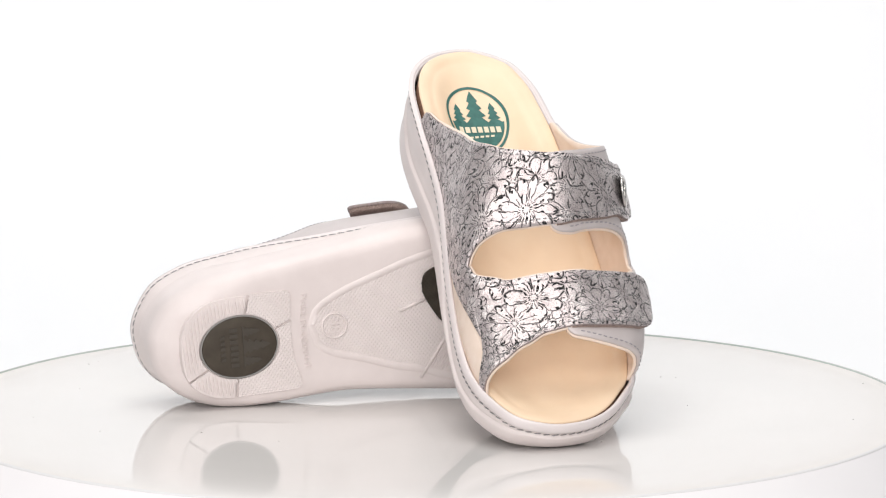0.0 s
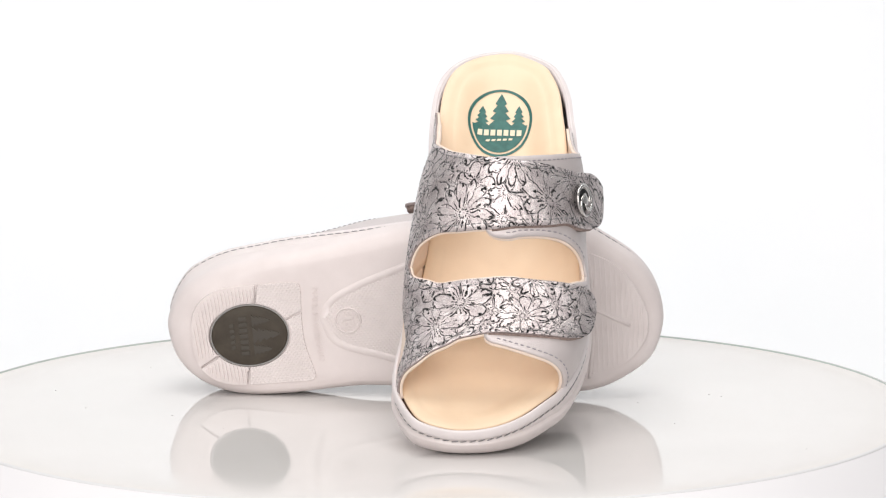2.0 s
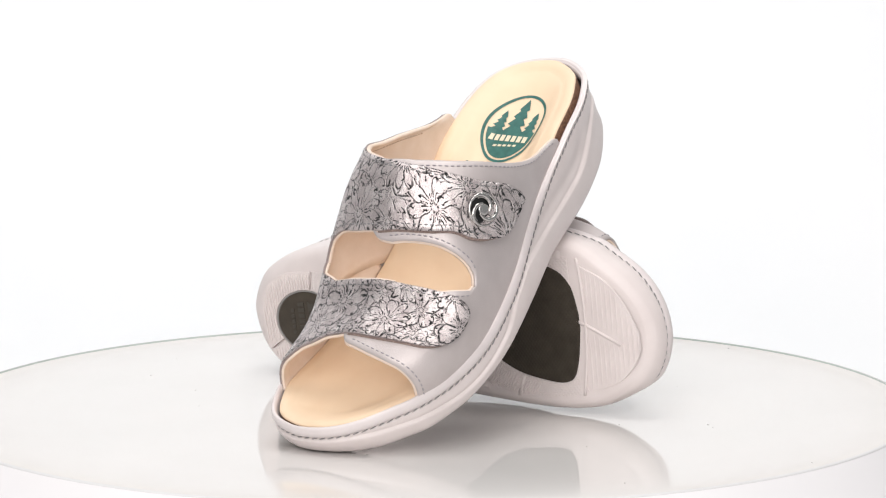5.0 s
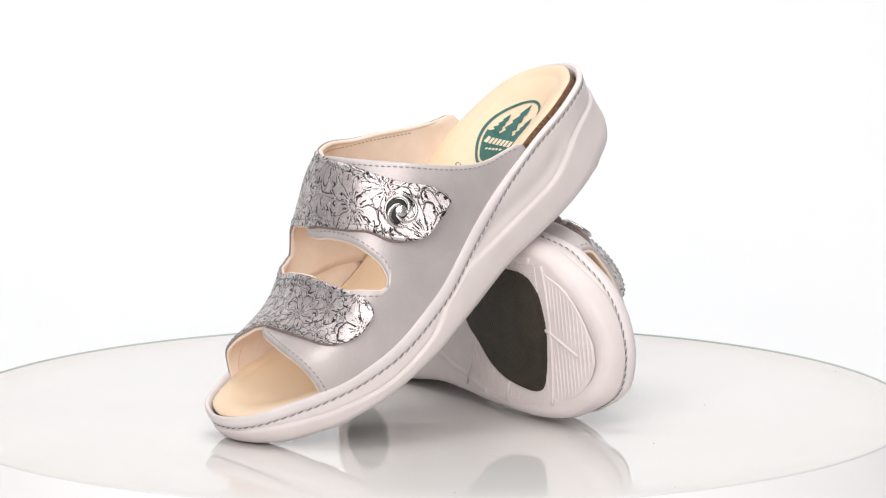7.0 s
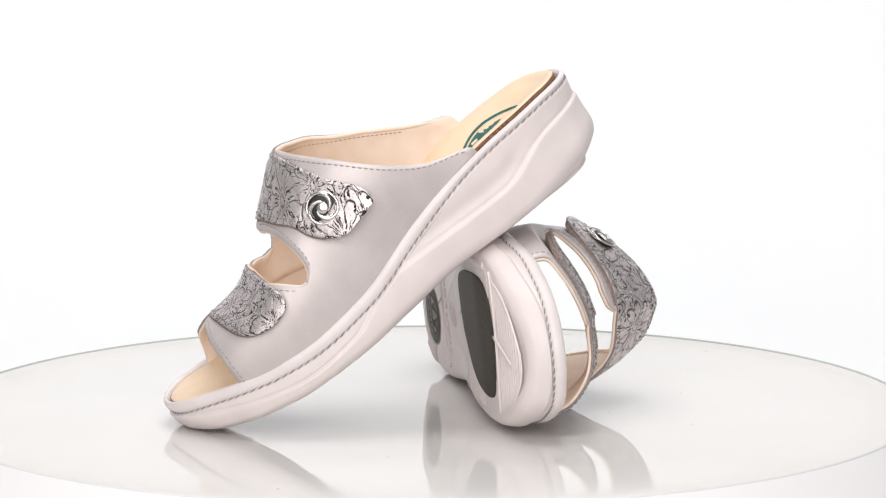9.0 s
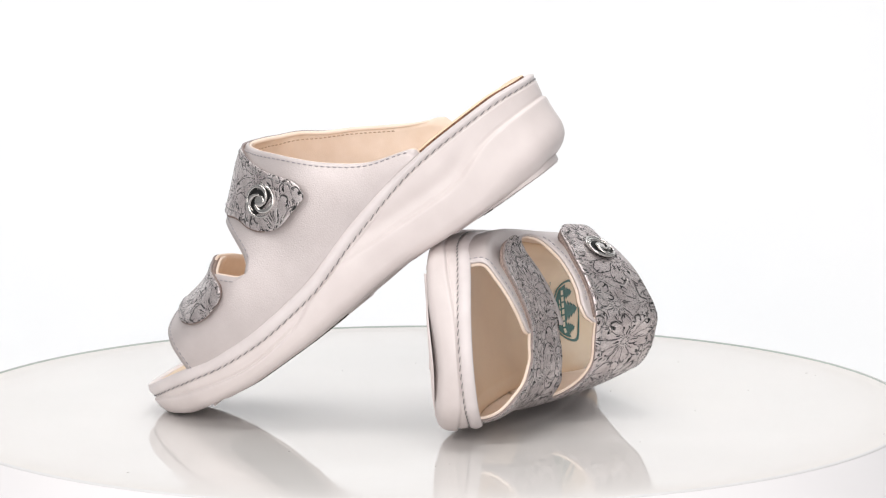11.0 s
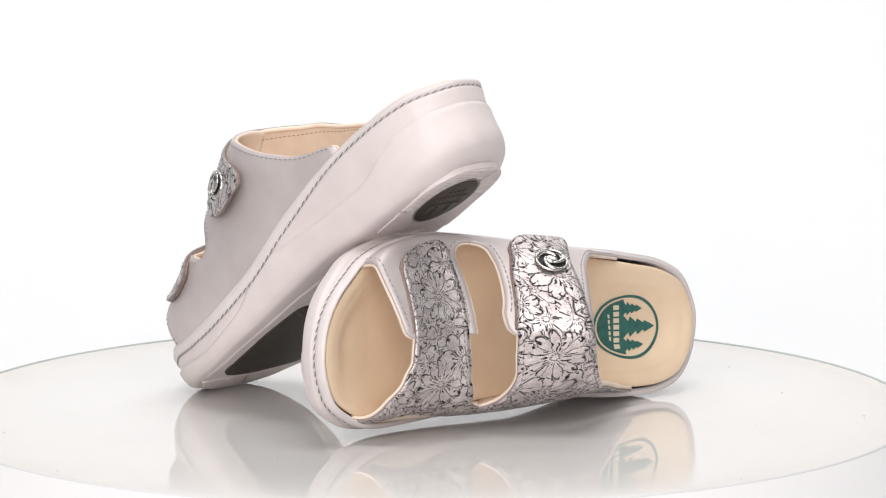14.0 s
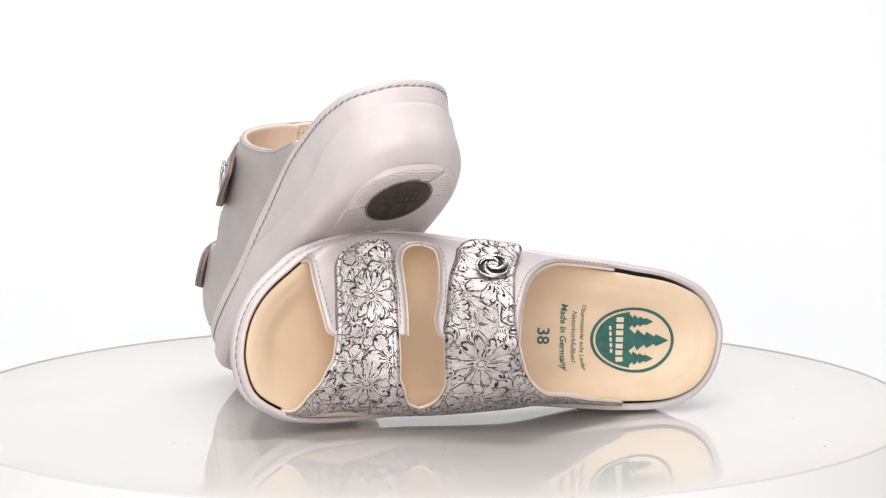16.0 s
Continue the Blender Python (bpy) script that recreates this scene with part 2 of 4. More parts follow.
out_x = curve_of([(-49, 4), (-47.8, 12.5), (-38.5, 25.6), (-27, 32.3), (-12.8, 36.9), (6, 39.6), (22.5, 41.9), (60, 45.6), (100, 51), (140, 53.7), (170, 50.3), (195.6, 42.3), (207.7, 34.3), (221.7, 22.3), (230.6, 8.9), (234.6, -6)])
in_x = curve_of([(-51, 0), (-46.4, -18.2), (-33.8, -32), (-15, -39.1), (13, -40.7), (37, -40.1), (62, -39.6), (92, -42.1), (130, -46.4), (168, -50.3), (189, -50.8), (206.2, -48.1), (225.7, -38), (234.2, -21), (234.6, -6)])
top_z = curve_of([(20, 100), (40, 108), (60, 115), (80, 118), (96, 114), (107, 109), (117, 101), (136, 86), (163, 66), (190, 58), (205, 52), (240, 45)])
bulge_in = curve_of([(20, 0), (60, 3), (90, 8), (130, 10), (160, 7), (200, 3), (240, 3)])
bulge_out = curve_of([(20, 0), (48, 2), (69, 4), (100, 4), (131, 6), (160, 8), (185, 8), (200, 4), (215, 2)])
flat_b = curve_of([(40, 0), (80, 1), (110, 1.5), (130, 5), (150, 8), (185, 6), (200, 3), (215, 1)])
flat_a = curve_of([(40, 3), (80, 5.5), (110, 6.5), (130, 8), (150, 9), (185, 6), (200, 3), (215, 1)])
loose_in = curve_of([(30, 0), (60, 3), (100, 5), (140, 5), (175, 1)])
loose_out = curve_of([(30, 0), (55, 4), (70, 5.5), (88, 4), (108, 0)])
slack_out = curve_of([(20, 0), (60, 4), (95, 7), (170, 7), (200, 3)])
slack_in = curve_of([(20, 0), (70, 3.5), (125, 3.5), (150, 0)])
crest = curve_of([(20, 0), (117, 1), (163, 5), (200, 0)])
OUTLINE = [(0, -50.6), (12.5, -47.8), (25.6, -38.5), (32.3, -27), (36.9, -12.8), (39.6, 6), (41.9, 22.5), (45.6, 60), (51, 100), (53.7, 140), (50.3, 170), (42.3, 195.6), (34.3, 207.7), (22.3, 221.7), (8.9, 230.6), (-6, 234.6),
           (-21, 233.8), (-37.5, 225.5), (-47.8, 206), (-50.8, 189), (-50.3, 168), (-46.4, 130), (-42.1, 92), (-39.6, 62), (-40.1, 37), (-40.7, 13), (-39.1, -15), (-32, -33.8), (-18.2, -46.2)]


def outline(n=240):
    """The closed outline, evenly spaced, with its outward normals."""
    p = [Vector(q) for q in OUTLINE]
    m = len(p)
    fine = []
    for i in range(m):
        a, b, c, d = p[i - 1], p[i], p[(i + 1) % m], p[(i + 2) % m]
        for k in range(20):
            t = k / 20
            fine.append(0.5 * ((2 * b) + (c - a) * t + (2 * a - 5 * b + 4 * c - d) * t * t + (3 * b - a - 3 * c + d) * t ** 3))
    run = [0.0]
    for i in range(len(fine)):
        run.append(run[-1] + (fine[(i + 1) % len(fine)] - fine[i]).length)
    pts, j = [], 0
    for i in range(n):
        s = run[-1] * i / n
        while run[j + 1] < s:
            j += 1
        u = (s - run[j]) / (run[j + 1] - run[j])
        pts.append(fine[j].lerp(fine[(j + 1) % len(fine)], u))
    nor = []
    for i in range(n):
        t = (pts[(i + 2) % n] - pts[i - 2]).normalized()
        nor.append(Vector((t.y, -t.x)))
    return pts, nor, run[-1]


RING, NORMAL, LENGTH = outline()


def loft(bm, rings, sx, close=True):
    """Skins rings of points, each a list of (x, y, z)."""
    vs = [[bm.verts.new((sx * x, y, z)) for x, y, z in ring] for ring in rings]
    n = len(vs[0])
    for a, b in zip(vs, vs[1:]):
        for i in range(n if close else n - 1):
            j = (i + 1) % n
            bm.faces.new((a[i], a[j], b[j], b[i]))
    return vs


def inset_ring(spec):
    """spec(i, point) gives the outward offset and the height for each point of the outline."""
    ring = []
    for i, (p, n) in enumerate(zip(RING, NORMAL)):
        d, z = spec(i, p)
        q = p + n * d
        ring.append((q.x, q.y, z))
    return ring


def smooth(a, b, v):
    t = min(1.0, max(0.0, (v - a) / (b - a)))
    return t * t * (3 - 2 * t)


groove_line = curve_of([(-45, 33), (-38, 32.8), (-24, 32), (-13, 30), (0, 25), (10, 21.5), (20, 20.7), (58, 21.5), (93, 23), (130, 8), (160, 5), (200, 12), (240, 24)])


def rim_band(sx, parent):
    bm = bmesh.new()
    prof = [(-3.0, -12), (-3.0, -3.2), (-2.8, -1.4), (-2.2, -0.4), (-1.4, 0.0), (-0.6, -0.5), (0.1, -1.9), (0.5, -3.6), (0.3, -5.2), (-0.2, -6.3), (-0.9, -7.2), (-2.6, -8.2)]
    loft(bm, [inset_ring(lambda i, p, d=d, z=z: (d, rim_z(p.y) + z - 3.0 * smooth(-4.5, -1.0, z) * smooth(75, 15, p.y))) for d, z in prof], sx)
    return part("rim", bm, mat_rim, parent, "pale leather-covered rim round the footbed")


def outsole(sx, parent):
    bm = bmesh.new()
    rings = [inset_ring(lambda i, p: (-2.8, rim_z(p.y) - 6.6)), inset_ring(lambda i, p: (-1.0, rim_z(p.y) - 7.4)), inset_ring(lambda i, p: (-0.3, rim_z(p.y) - 8.4))]
    steps = 46
    for k in range(1, steps + 1):
        def spec(i, p, u=k / steps):
            zt, zb = rim_z(p.y) - 8.4, bot_z(p.y)
            h = zt - zb
            heel = smooth(10, -35, p.y)
            r = min(h * 0.6, 7.0 - 2.0 * smooth(90, 150, p.y) + 9.0 * heel)
            taper = 1.8 + 1.0 * heel + 2.0 * smooth(190, 232, p.y)
            z = zt - u * h
            d = -0.3 + 1.0 * math.sin(math.pi * min(1.0, u * 1.1)) - taper * u
            d -= 2.4 * heel * math.sin(math.pi * min(1.0, u / 0.85))
            low = z - zb
            if low < r:
                e = 1 - low / r
                d -= r * 0.95 * (1 - math.sqrt(max(0.0, 1 - e * e)))
            step = smooth(groove_line(p.y) + 0.7, groove_line(p.y) - 0.7, z)
            d += 1.3 * step - 0.8 * math.exp(-((z - groove_line(p.y)) / 0.9) ** 2)
            scoop = smooth(95, 55, p.y) * smooth(-15, 12, p.y) * (1.0 if p.x > 0 else 0.4)
            d -= 1.5 * scoop * math.exp(-((z - groove_line(p.y) - 6.0) / 5.0) ** 2)
            return d, z
        rings.append(inset_ring(spec))
    base = rings[-1]
    for k in (0.12, 0.3, 0.5, 0.7, 0.85, 1.0):
        ring = []
        for x, y, z in base:
            ys = min(200.0, max(-8.0, y))
            xs = 0.5 * (out_x(ys) + in_x(ys)) * 0.6
            X, Y = x + (xs - x) * k, y + (ys - y) * k
            ring.append((X, Y, bot_z(Y) + (z - bot_z(y)) * (1 - k)))
        rings.append(ring)
    loft(bm, rings, sx)
    bmesh.ops.remove_doubles(bm, verts=bm.verts[:], dist=0.02)
    return part("outsole", bm, mat_sole, parent, "pale grey-pink moulded wedge outsole")


def dash(bm, a, b, n, wide, tall):
    """One stitch from a to b: a small rounded bar that lies on a surface with normal n."""
    t = (b - a)
    s = t.cross(n).normalized() * wide
    n = n.normalized() * tall
    rows = []
    for u, k in ((0.0, 0.35), (0.2, 1.0), (0.8, 1.0), (1.0, 0.35)):
        c = a + t * u
        rows.append([bm.verts.new(c + s * k - n * 0.6), bm.verts.new(c + s * 0.6 * k + n * k), bm.verts.new(c - s * 0.6 * k + n * k), bm.verts.new(c - s * k - n * 0.6)])
    for p, q in zip(rows, rows[1:]):
        for i in range(4):
            bm.faces.new((p[i], p[(i + 1) % 4], q[(i + 1) % 4], q[i]))
    bm.faces.new(rows[0])
    bm.faces.new(rows[-1])


def rim_stitches(sx, parent):
    bm = bmesh.new()
    n = 138
    m = len(RING)
    rnd = random.Random(5)

    def at(s, dz):
        f = (s % 1.0) * m
        i = int(f) % m
        u = f - int(f)
        p = RING[i].lerp(RING[(i + 1) % m], u)
        nn = NORMAL[i].lerp(NORMAL[(i + 1) % m], u)
        q = p - nn * 0.25
        return Vector((sx * q.x, q.y, rim_z(p.y) - 7.2 + dz)), Vector((sx * nn.x, nn.y, 0.15))
    for k in range(n):
        j = rnd.uniform(-0.12, 0.12)
        a, na = at((k + 0.10 + j * 0.3) / n, 0.45)
        b, _ = at((k + 0.86) / n, -0.35 + j)
        dash(bm, a, b, na, 0.25, 0.3)
    return part("rim_stitching", bm, mat_thread, parent, "grey thread stitching round the rim")


def footbed(sx, parent):
    """Cork footbed with a leather top: cupped at the heel, rounded at its edge."""
    bm = bmesh.new()
    gap = lambda p: (0.3 + 0.8 * smooth(-5, 15, p.x)) * smooth(60, 20, p.y)
    edge = lambda y: rim_z(y) - 2.0 + 1.2 * smooth(60, 25, y)
    rings = [inset_ring(lambda i, p, z=z: (-4.4 - gap(p), edge(p.y) + z)) for z in (-12.0, -5.0, -1.0)]
    nc = len(rings) - 1
    for d, z in ((-4.55, -0.55), (-4.9, -0.2), (-5.6, 0.0), (-8.0, -0.2), (-10.5, -0.8), (-12.0, -1.7)):
        def margin(i, p, d=d, z=z):
            deep = edge(p.y) - bed_z(p.y)
            return d - gap(p), edge(p.y) + z * min(1.0, max(0.25, deep / 4.0))
        rings.append(inset_ring(margin))
    top = rings[-1]
    for k in (0.05, 0.11, 0.18, 0.26, 0.36, 0.48, 0.6, 0.74, 0.88, 1.0):
        ring = []
        for x, y, z in top:
            ys = min(200.0, max(-5.0, y))
            xs = 0.5 * (out_x(ys) + in_x(ys)) * 0.6
            X, Y = x + (xs - x) * k, y + (ys - y) * k
            ring.append((X, Y, bed_z(Y) + (z - bed_z(y)) * (1 - smooth(0.0, 0.6, k))))
        rings.append(ring)
    vs = loft(bm, rings, sx)
    bm.faces.ensure_lookup_table()
    n = len(RING)
    for i, f in enumerate(bm.faces):
        f.material_index = 1 if i < n * nc else 0
    bmesh.ops.remove_doubles(bm, verts=bm.verts[:], dist=0.02)
    return part("footbed", bm, [mat_footbed, mat_cork], parent, "tan leather-topped cork footbed")


from mathutils.bvhtree import BVHTree


# ---- the upper ----
UPPER_BACK = 3.3     # the left shoe's upper sits this much further back on its sole


def shell(y, f, sx=1.0, off=0.0):
    """A point of the upper at y, f degrees round from the outer side over the instep to the inner side."""
    def raw(y, a):
        s, c = math.sin(a), math.cos(a)
        zr, f = rim_z(y), math.degrees(a)
        low = (flat_a if sx < 0 else flat_b)(y) * (smooth(28, 76, f) * smooth(160, 110, f) if sx < 0 else 1.15 * smooth(12, 50, f) * smooth(132, 88, f))
        if sx > 0:
            # the straps fold at the crest and run flat to either side
            low += slack_out(y) * math.sin(math.pi * min(1.0, max(0.0, (f - 14) / 79)))
            low += slack_in(y) * math.sin(math.pi * min(1.0, max(0.0, (f - 93) / 67)))
        if c >= 0:
            x = (out_x(y) - 3.4) * c ** 0.9 + (bulge_out(y) + (loose_out(y) if sx < 0 else 0)) * math.sin(2 * a) * c
        else:
            x = (in_x(y) + 3.4) * (-c) ** 1.05 + (bulge_in(y) + (loose_in(y) if sx < 0 else 0)) * math.sin(2 * a) * 0.7
        return Vector((x + crest(y) * s, y, zr - 4.0 + (top_z(y) - zr + 4.0) * s - low))
    a = radians(min(179.6, max(0.4, f)))
    if sx < 0:
        y -= UPPER_BACK
    p = raw(y, a)
    if off:
        n = (raw(y, a + 0.02) - raw(y, a - 0.02)).cross(raw(y + 1.0, a) - raw(y - 1.0, a))
        n.normalize()
        if n.dot(Vector((p.x, 0, p.z - 20))) < 0:
            n = -n
        p = p + n * off
    return Vector((sx * p.x, p.y, p.z))


def tip(f, end, width):
    """How far a strap's corners draw in near its end: 1 at the end, 0 past the width."""
    u = 1 - min(1.0, max(0.0, (f - end) / width))
    return 1 - math.sqrt(max(0.0, 1 - u * u))


# edges of the flowered inner upper with its two straps, and of the plain outer upper with its two flaps
s1_back = curve_of([(18, 79), (25, 81), (42, 94), (59, 101.5), (84, 106), (92, 105.5), (100, 103.5), (114, 97), (126, 87.5), (137, 76), (146, 60), (155, 44), (160, 35), (164, 27), (167, 20), (170, 15.5), (175, 14), (180, 13)])
s1_front = curve_of([(18, 101), (22, 108), (36, 120), (45, 123), (60, 129), (80, 133.5), (92, 135.5), (105, 135), (122, 132.5), (134, 133), (141, 135), (146, 139), (150, 168), (152, 178), (155, 163), (160, 149), (167, 132), (174, 115), (180, 104)])
s2_back = curve_of([(26, 149), (29, 150), (40, 151), (55, 153), (84, 155), (96, 155.5), (110, 155), (120, 154.5), (128, 151.5), (137, 148), (142, 145), (146, 139), (150, 168), (152, 178), (155, 188), (160, 193), (167, 197), (174, 200), (180, 202)])
s2_front = curve_of([(26, 170), (33, 177.5), (43, 183), (57, 185.5), (70, 187), (81, 188), (95, 188.5), (108, 189.5), (116, 193), (124, 195), (138, 200), (150, 201.5), (162, 203), (172, 205), (180, 207)])
f1_back = curve_of([(0, 20), (5, 20.7), (7, 24), (14, 43), (25, 61.5), (38, 78), (50, 89), (61, 96), (78, 103), (95, 106)])
f1_front = curve_of([(0, 136.5), (25.5, 136.5), (28, 132.5), (34, 131), (47, 132), (58, 133.5), (76, 137), (84, 139), (95, 139)])
f2_back = curve_of([(0, 136.5), (25.5, 136.5), (28, 140.5), (31, 143), (36, 145.7), (43, 148), (52, 149.8), (66, 150.5), (95, 152)])
f2_front = curve_of([(0, 198), (20, 197.5), (35, 197.5), (50, 197.5), (61, 197), (79, 195), (91, 193), (95, 192)])


def strips(rows, bands, off, thick, sx, cols=14):
    """A sheet made of bands; each band runs between two edges y(f) along the rows f. off(f): its height over the shell."""
    bm = bmesh.new()
    py, pf = bm.verts.layers.float.new("py"), bm.verts.layers.float.new("pf")
    ph = bm.verts.layers.float.new("ph")
    for band in bands:
        back, front, lo = band[:3]
        lift = band[3] if len(band) > 3 else off
        prev = None
        for f in rows:
            if f < lo - 1e-6:
                continue
            a, b = back(f), front(f)
            row = []
            for k in range(cols + 1):
                y = a + (b - a) * k / cols
                v = bm.verts.new(shell(y, f, sx, lift(f)))
                v[py], v[pf], v[ph] = y, f, lift(f)
                row.append(v)
            if prev:
                for k in range(cols):
                    bm.faces.new((prev[k], prev[k + 1], row[k + 1], row[k]))
            prev = row
    bmesh.ops.remove_doubles(bm, verts=bm.verts[:], dist=0.03)
    bmesh.ops.dissolve_degenerate(bm, edges=bm.edges[:], dist=0.01)
    uv = bm.loops.layers.uv.new("UVMap")
    tops = bm.faces[:]
    rimed = [e for e in bm.edges if len(e.link_faces) == 1]
    under = {}
    for v in bm.verts[:]:
        w = bm.verts.new(shell(v[py], v[pf], sx, v[ph] - thick))
        w[py], w[pf] = v[py], v[pf]
        under[v] = w
    for f in tops:
        bm.faces.new([under[v] for v in reversed(f.verts)]).material_index = 1
    for e in rimed:
        a, b = e.verts
        bm.faces.new((a, b, under[b], under[a])).material_index = 1
    for f in bm.faces:
        for l in f.loops:
            l[uv].uv = (l.vert[py] / 10.0, l.vert[pf] * 0.085)
    return bm


def rows_between(a, b, n, dense=()):
    rows = [a + (b - a) * i / n for i in range(n + 1)]
    for lo, hi, k in dense:
        rows += [lo + (hi - lo) * i / k for i in range(k + 1)]
    return sorted(set(round(r, 3) for r in rows))


def rounded(back, front, end, width, rb, rf):
    return (lambda f: back(f) + rb * tip(f, end, width)), (lambda f: front(f) - rf * tip(f, end, width))


def stitch_row(name, edge, inset, f0, f1, off, sx, parent, pitch=3.3, mat=None, label=""):
    bm = bmesh.new()
    pts = [shell(edge(f0 + (f1 - f0) * i / 300) + inset, f0 + (f1 - f0) * i / 300, sx, off(f0 + (f1 - f0) * i / 300)) for i in range(301)]
    run = [0.0]
    for a, b in zip(pts, pts[1:]):
        run.append(run[-1] + (b - a).length)

    def at(s):
        j = 0
        while j < 299 and run[j + 1] < s:
            j += 1
        return pts[j].lerp(pts[j + 1], min(1.0, (s - run[j]) / max(1e-6, run[j + 1] - run[j])))
    for k in range(int(run[-1] / pitch)):
        a, b = at((k + 0.15) * pitch), at((k + 0.8) * pitch)
        c = (a + b) / 2
        dash(bm, a, b, Vector((c.x, 0, c.z - 20)), 0.32, 0.35)
    return part(name, bm, mat or mat_thread_pale, parent, label)


def strap_lift(f):
    return 1.2 + 2.2 * smooth(104, 84, f)


def strap_peel(sx, k):
    """Height of a strap over the upper; its loose end stands off. k: 0 the instep strap, 1 the toe strap."""
    start, reach, rise = ((42.0, 20.0, 7.5), (48.0, 20.0, 3.0))[k] if sx < 0 else ((50.0, 20.0, 5.0), (58.0, 20.0, 6.0))[k]
    return lambda f: strap_lift(f) + rise * max(0.0, (start - f) / reach) ** 1.6


def strap_ends(sx):
    """Where the two straps end: they are pulled further over on the left shoe."""
    return (21.5, 28.0) if sx < 0 else (31.0, 40.0)


def strap_bands(sx, grow=0.0):
    """The straps' edges, with rounded ends; grow draws them in."""
    t1, t2 = strap_ends(sx)
    if sx < 0:
        r1, r2 = (8, 3.5, 8), (7, 6, 7)
    else:
        r1, r2 = (9, 7, 9), (12, 9, 9)
    back1, front1 = (lambda f: s1_back(f) + grow), (lambda f: s1_front(f) - 0.2 * grow)
    back2, front2 = (lambda f: s2_back(f) + grow), (lambda f: s2_front(f) - 0.2 * grow)
    d = 2.0 * grow
    return [(*rounded(back1, front1, t1 + d, *r1), t1 + d, strap_peel(sx, 0)), (*rounded(back2, front2, t2 + d, *r2), t2 + d, strap_peel(sx, 1))]


def flowered_upper(sx, thing):
    t1, t2 = strap_ends(sx)
    rows = rows_between(18, 180, 66, [(t1, t1 + 9, 14), (t2, t2 + 12, 16), (143, 156, 12)])
    bm = strips(rows, strap_bands(sx), strap_lift, 1.3, sx, 16)
    up = part("flowered_upper", bm, [mat_flower, mat_edge], thing, "silver leather upper with embossed black-lined flowers and two straps")
    bm = strips(rows_between(62, 180, 50, [(143, 156, 12)]), [((lambda f: s1_back(f) - 0.6 + 6 * smooth(100, 80, f)), (lambda f: s1_front(f) + (0.6 if f < 146 else 0)), 78), ((lambda f: s2_back(f) - (0.6 if f < 146 else 0)), (lambda f: s2_front(f) + 0.6), 78)], lambda f: strap_lift(f) - 1.35, 1.5, sx)
    part("lining", bm, [mat_lining, mat_lining], up, "cream leather lining")
    # the padded roll along the collar, and the seam that holds it
    bm = bmesh.new()
    roll = [shell(s1_back(f) + 0.4, f, sx, strap_lift(f) - 2.2) for f in span(88, 168, 60)]
    tube(bm, roll, lambda u: 1.5 * min(1.0, 6 * u + 0.25, 6 * (1 - u) + 0.25), 1.0, False, 8)
    part("collar_roll", bm, mat_lining, up, "cream padded collar roll")
    stitch_row("collar_seam", s1_back, 5.0, 92, 160, lambda f: strap_lift(f) - 2.95, sx, up, pitch=2.6, mat=mat_seam)
    for edge, inset, k, f0, f1 in ((s1_back, 2.6, 0, t1 + 6, 150), (s1_front, -2.6, 0, t1 + 6, 138), (s2_back, 2.6, 1, t2 + 7, 138), (s2_front, -2.6, 1, t2 + 7, 165)):
        stitch_row("strap_stitching", edge, inset, f0, f1, lambda f, h=strap_peel(sx, k): h(f) + 0.1, sx, up, mat=mat_thread)
    return up


def plain_upper(sx, thing):
    # flaps end under the straps with rounded corners
    def end(f, r):
        u = min(1.0, max(0.0, (f - 87) / 8.0))
        return r * (1 - math.sqrt(max(0.0, 1 - u * u)))
    # the slit reaches further down on the left shoe
    low = 25.5 if sx < 0 else 33.0
    warp = lambda f: f if f > 62 else 25.5 * f / low if f < low else 25.5 + (f - low) * 36.5 / (62 - low)
    f1_end, f2_start = (lambda f: f1_front(warp(f))), (lambda f: f2_back(warp(f)) + (4.5 * smooth(28, 62, f) if sx < 0 else 0))
    g1f = lambda f: f1_end(f) - end(f, 6)
    g2f = lambda f: f2_front(f) - end(f, 7)
    rows = rows_between(0, 95, 44, [(low - 1, low + 7, 12), (87, 95, 10)])
    bm = strips(rows, [(f1_back, g1f, 0), (f2_start, g2f, 0)], lambda f: 1.3, 1.4, sx, 18)
    up = part("plain_upper", bm, [mat_pearl, mat_pearl], thing, "pearl-grey smooth leather upper with two flaps")
    bm = strips(rows, [((lambda f: f1_back(f) - 0.5), (lambda f: g1f(f) + (0.8 if f > low + 0.4 else 0)), 0), ((lambda f: f2_start(f) - (0.8 if f > low + 0.4 else 0)), (lambda f: g2f(f) + 0.8), 0)], lambda f: -0.15, 1.5, sx, 16)
    part("lining", bm, [mat_lining, mat_lining], up, "cream leather lining")
    flat = lambda f: 1.4
    stitch_row("flap_stitching", f1_back, 3.0, 6, 90, flat, sx, up)
    stitch_row("flap_stitching", f1_end, -2.6, low + 3, 85, flat, sx, up)
    stitch_row("flap_stitching", f2_start, 2.6, low + 3, 90, flat, sx, up)
    stitch_row("flap_stitching", f2_front, -2.8, 4, 88, flat, sx, up)
    return up


def inset_panel(sx, thing):
    """The plain cream piece that fills the cut-out low on the inner side."""
    bm = strips(rows_between(146, 180, 20), [((lambda f: 108.0), (lambda f: s2_front(f) - 1.5), 146)], lambda f: 0.2, 1.2, sx, 30)
    return part("side_panel", bm, [mat_lining, mat_lining], thing, "plain cream leather panel low on the inner side")


def hook_tapes(sx, thing):
    for b, e, end, lift in strap_bands(sx, 0.3):
        bm = strips(rows_between(end, 91, 30, [(end, end + 10, 10)]), [(b, (lambda f, e=e: e(f) + 0.9), end)], lambda f, h=lift: h(f) - 1.25, 2.2, sx, 10)
        part("hook_tape", bm, [mat_velcro, mat_velcro], thing, "taupe hook-and-loop tape under the strap")


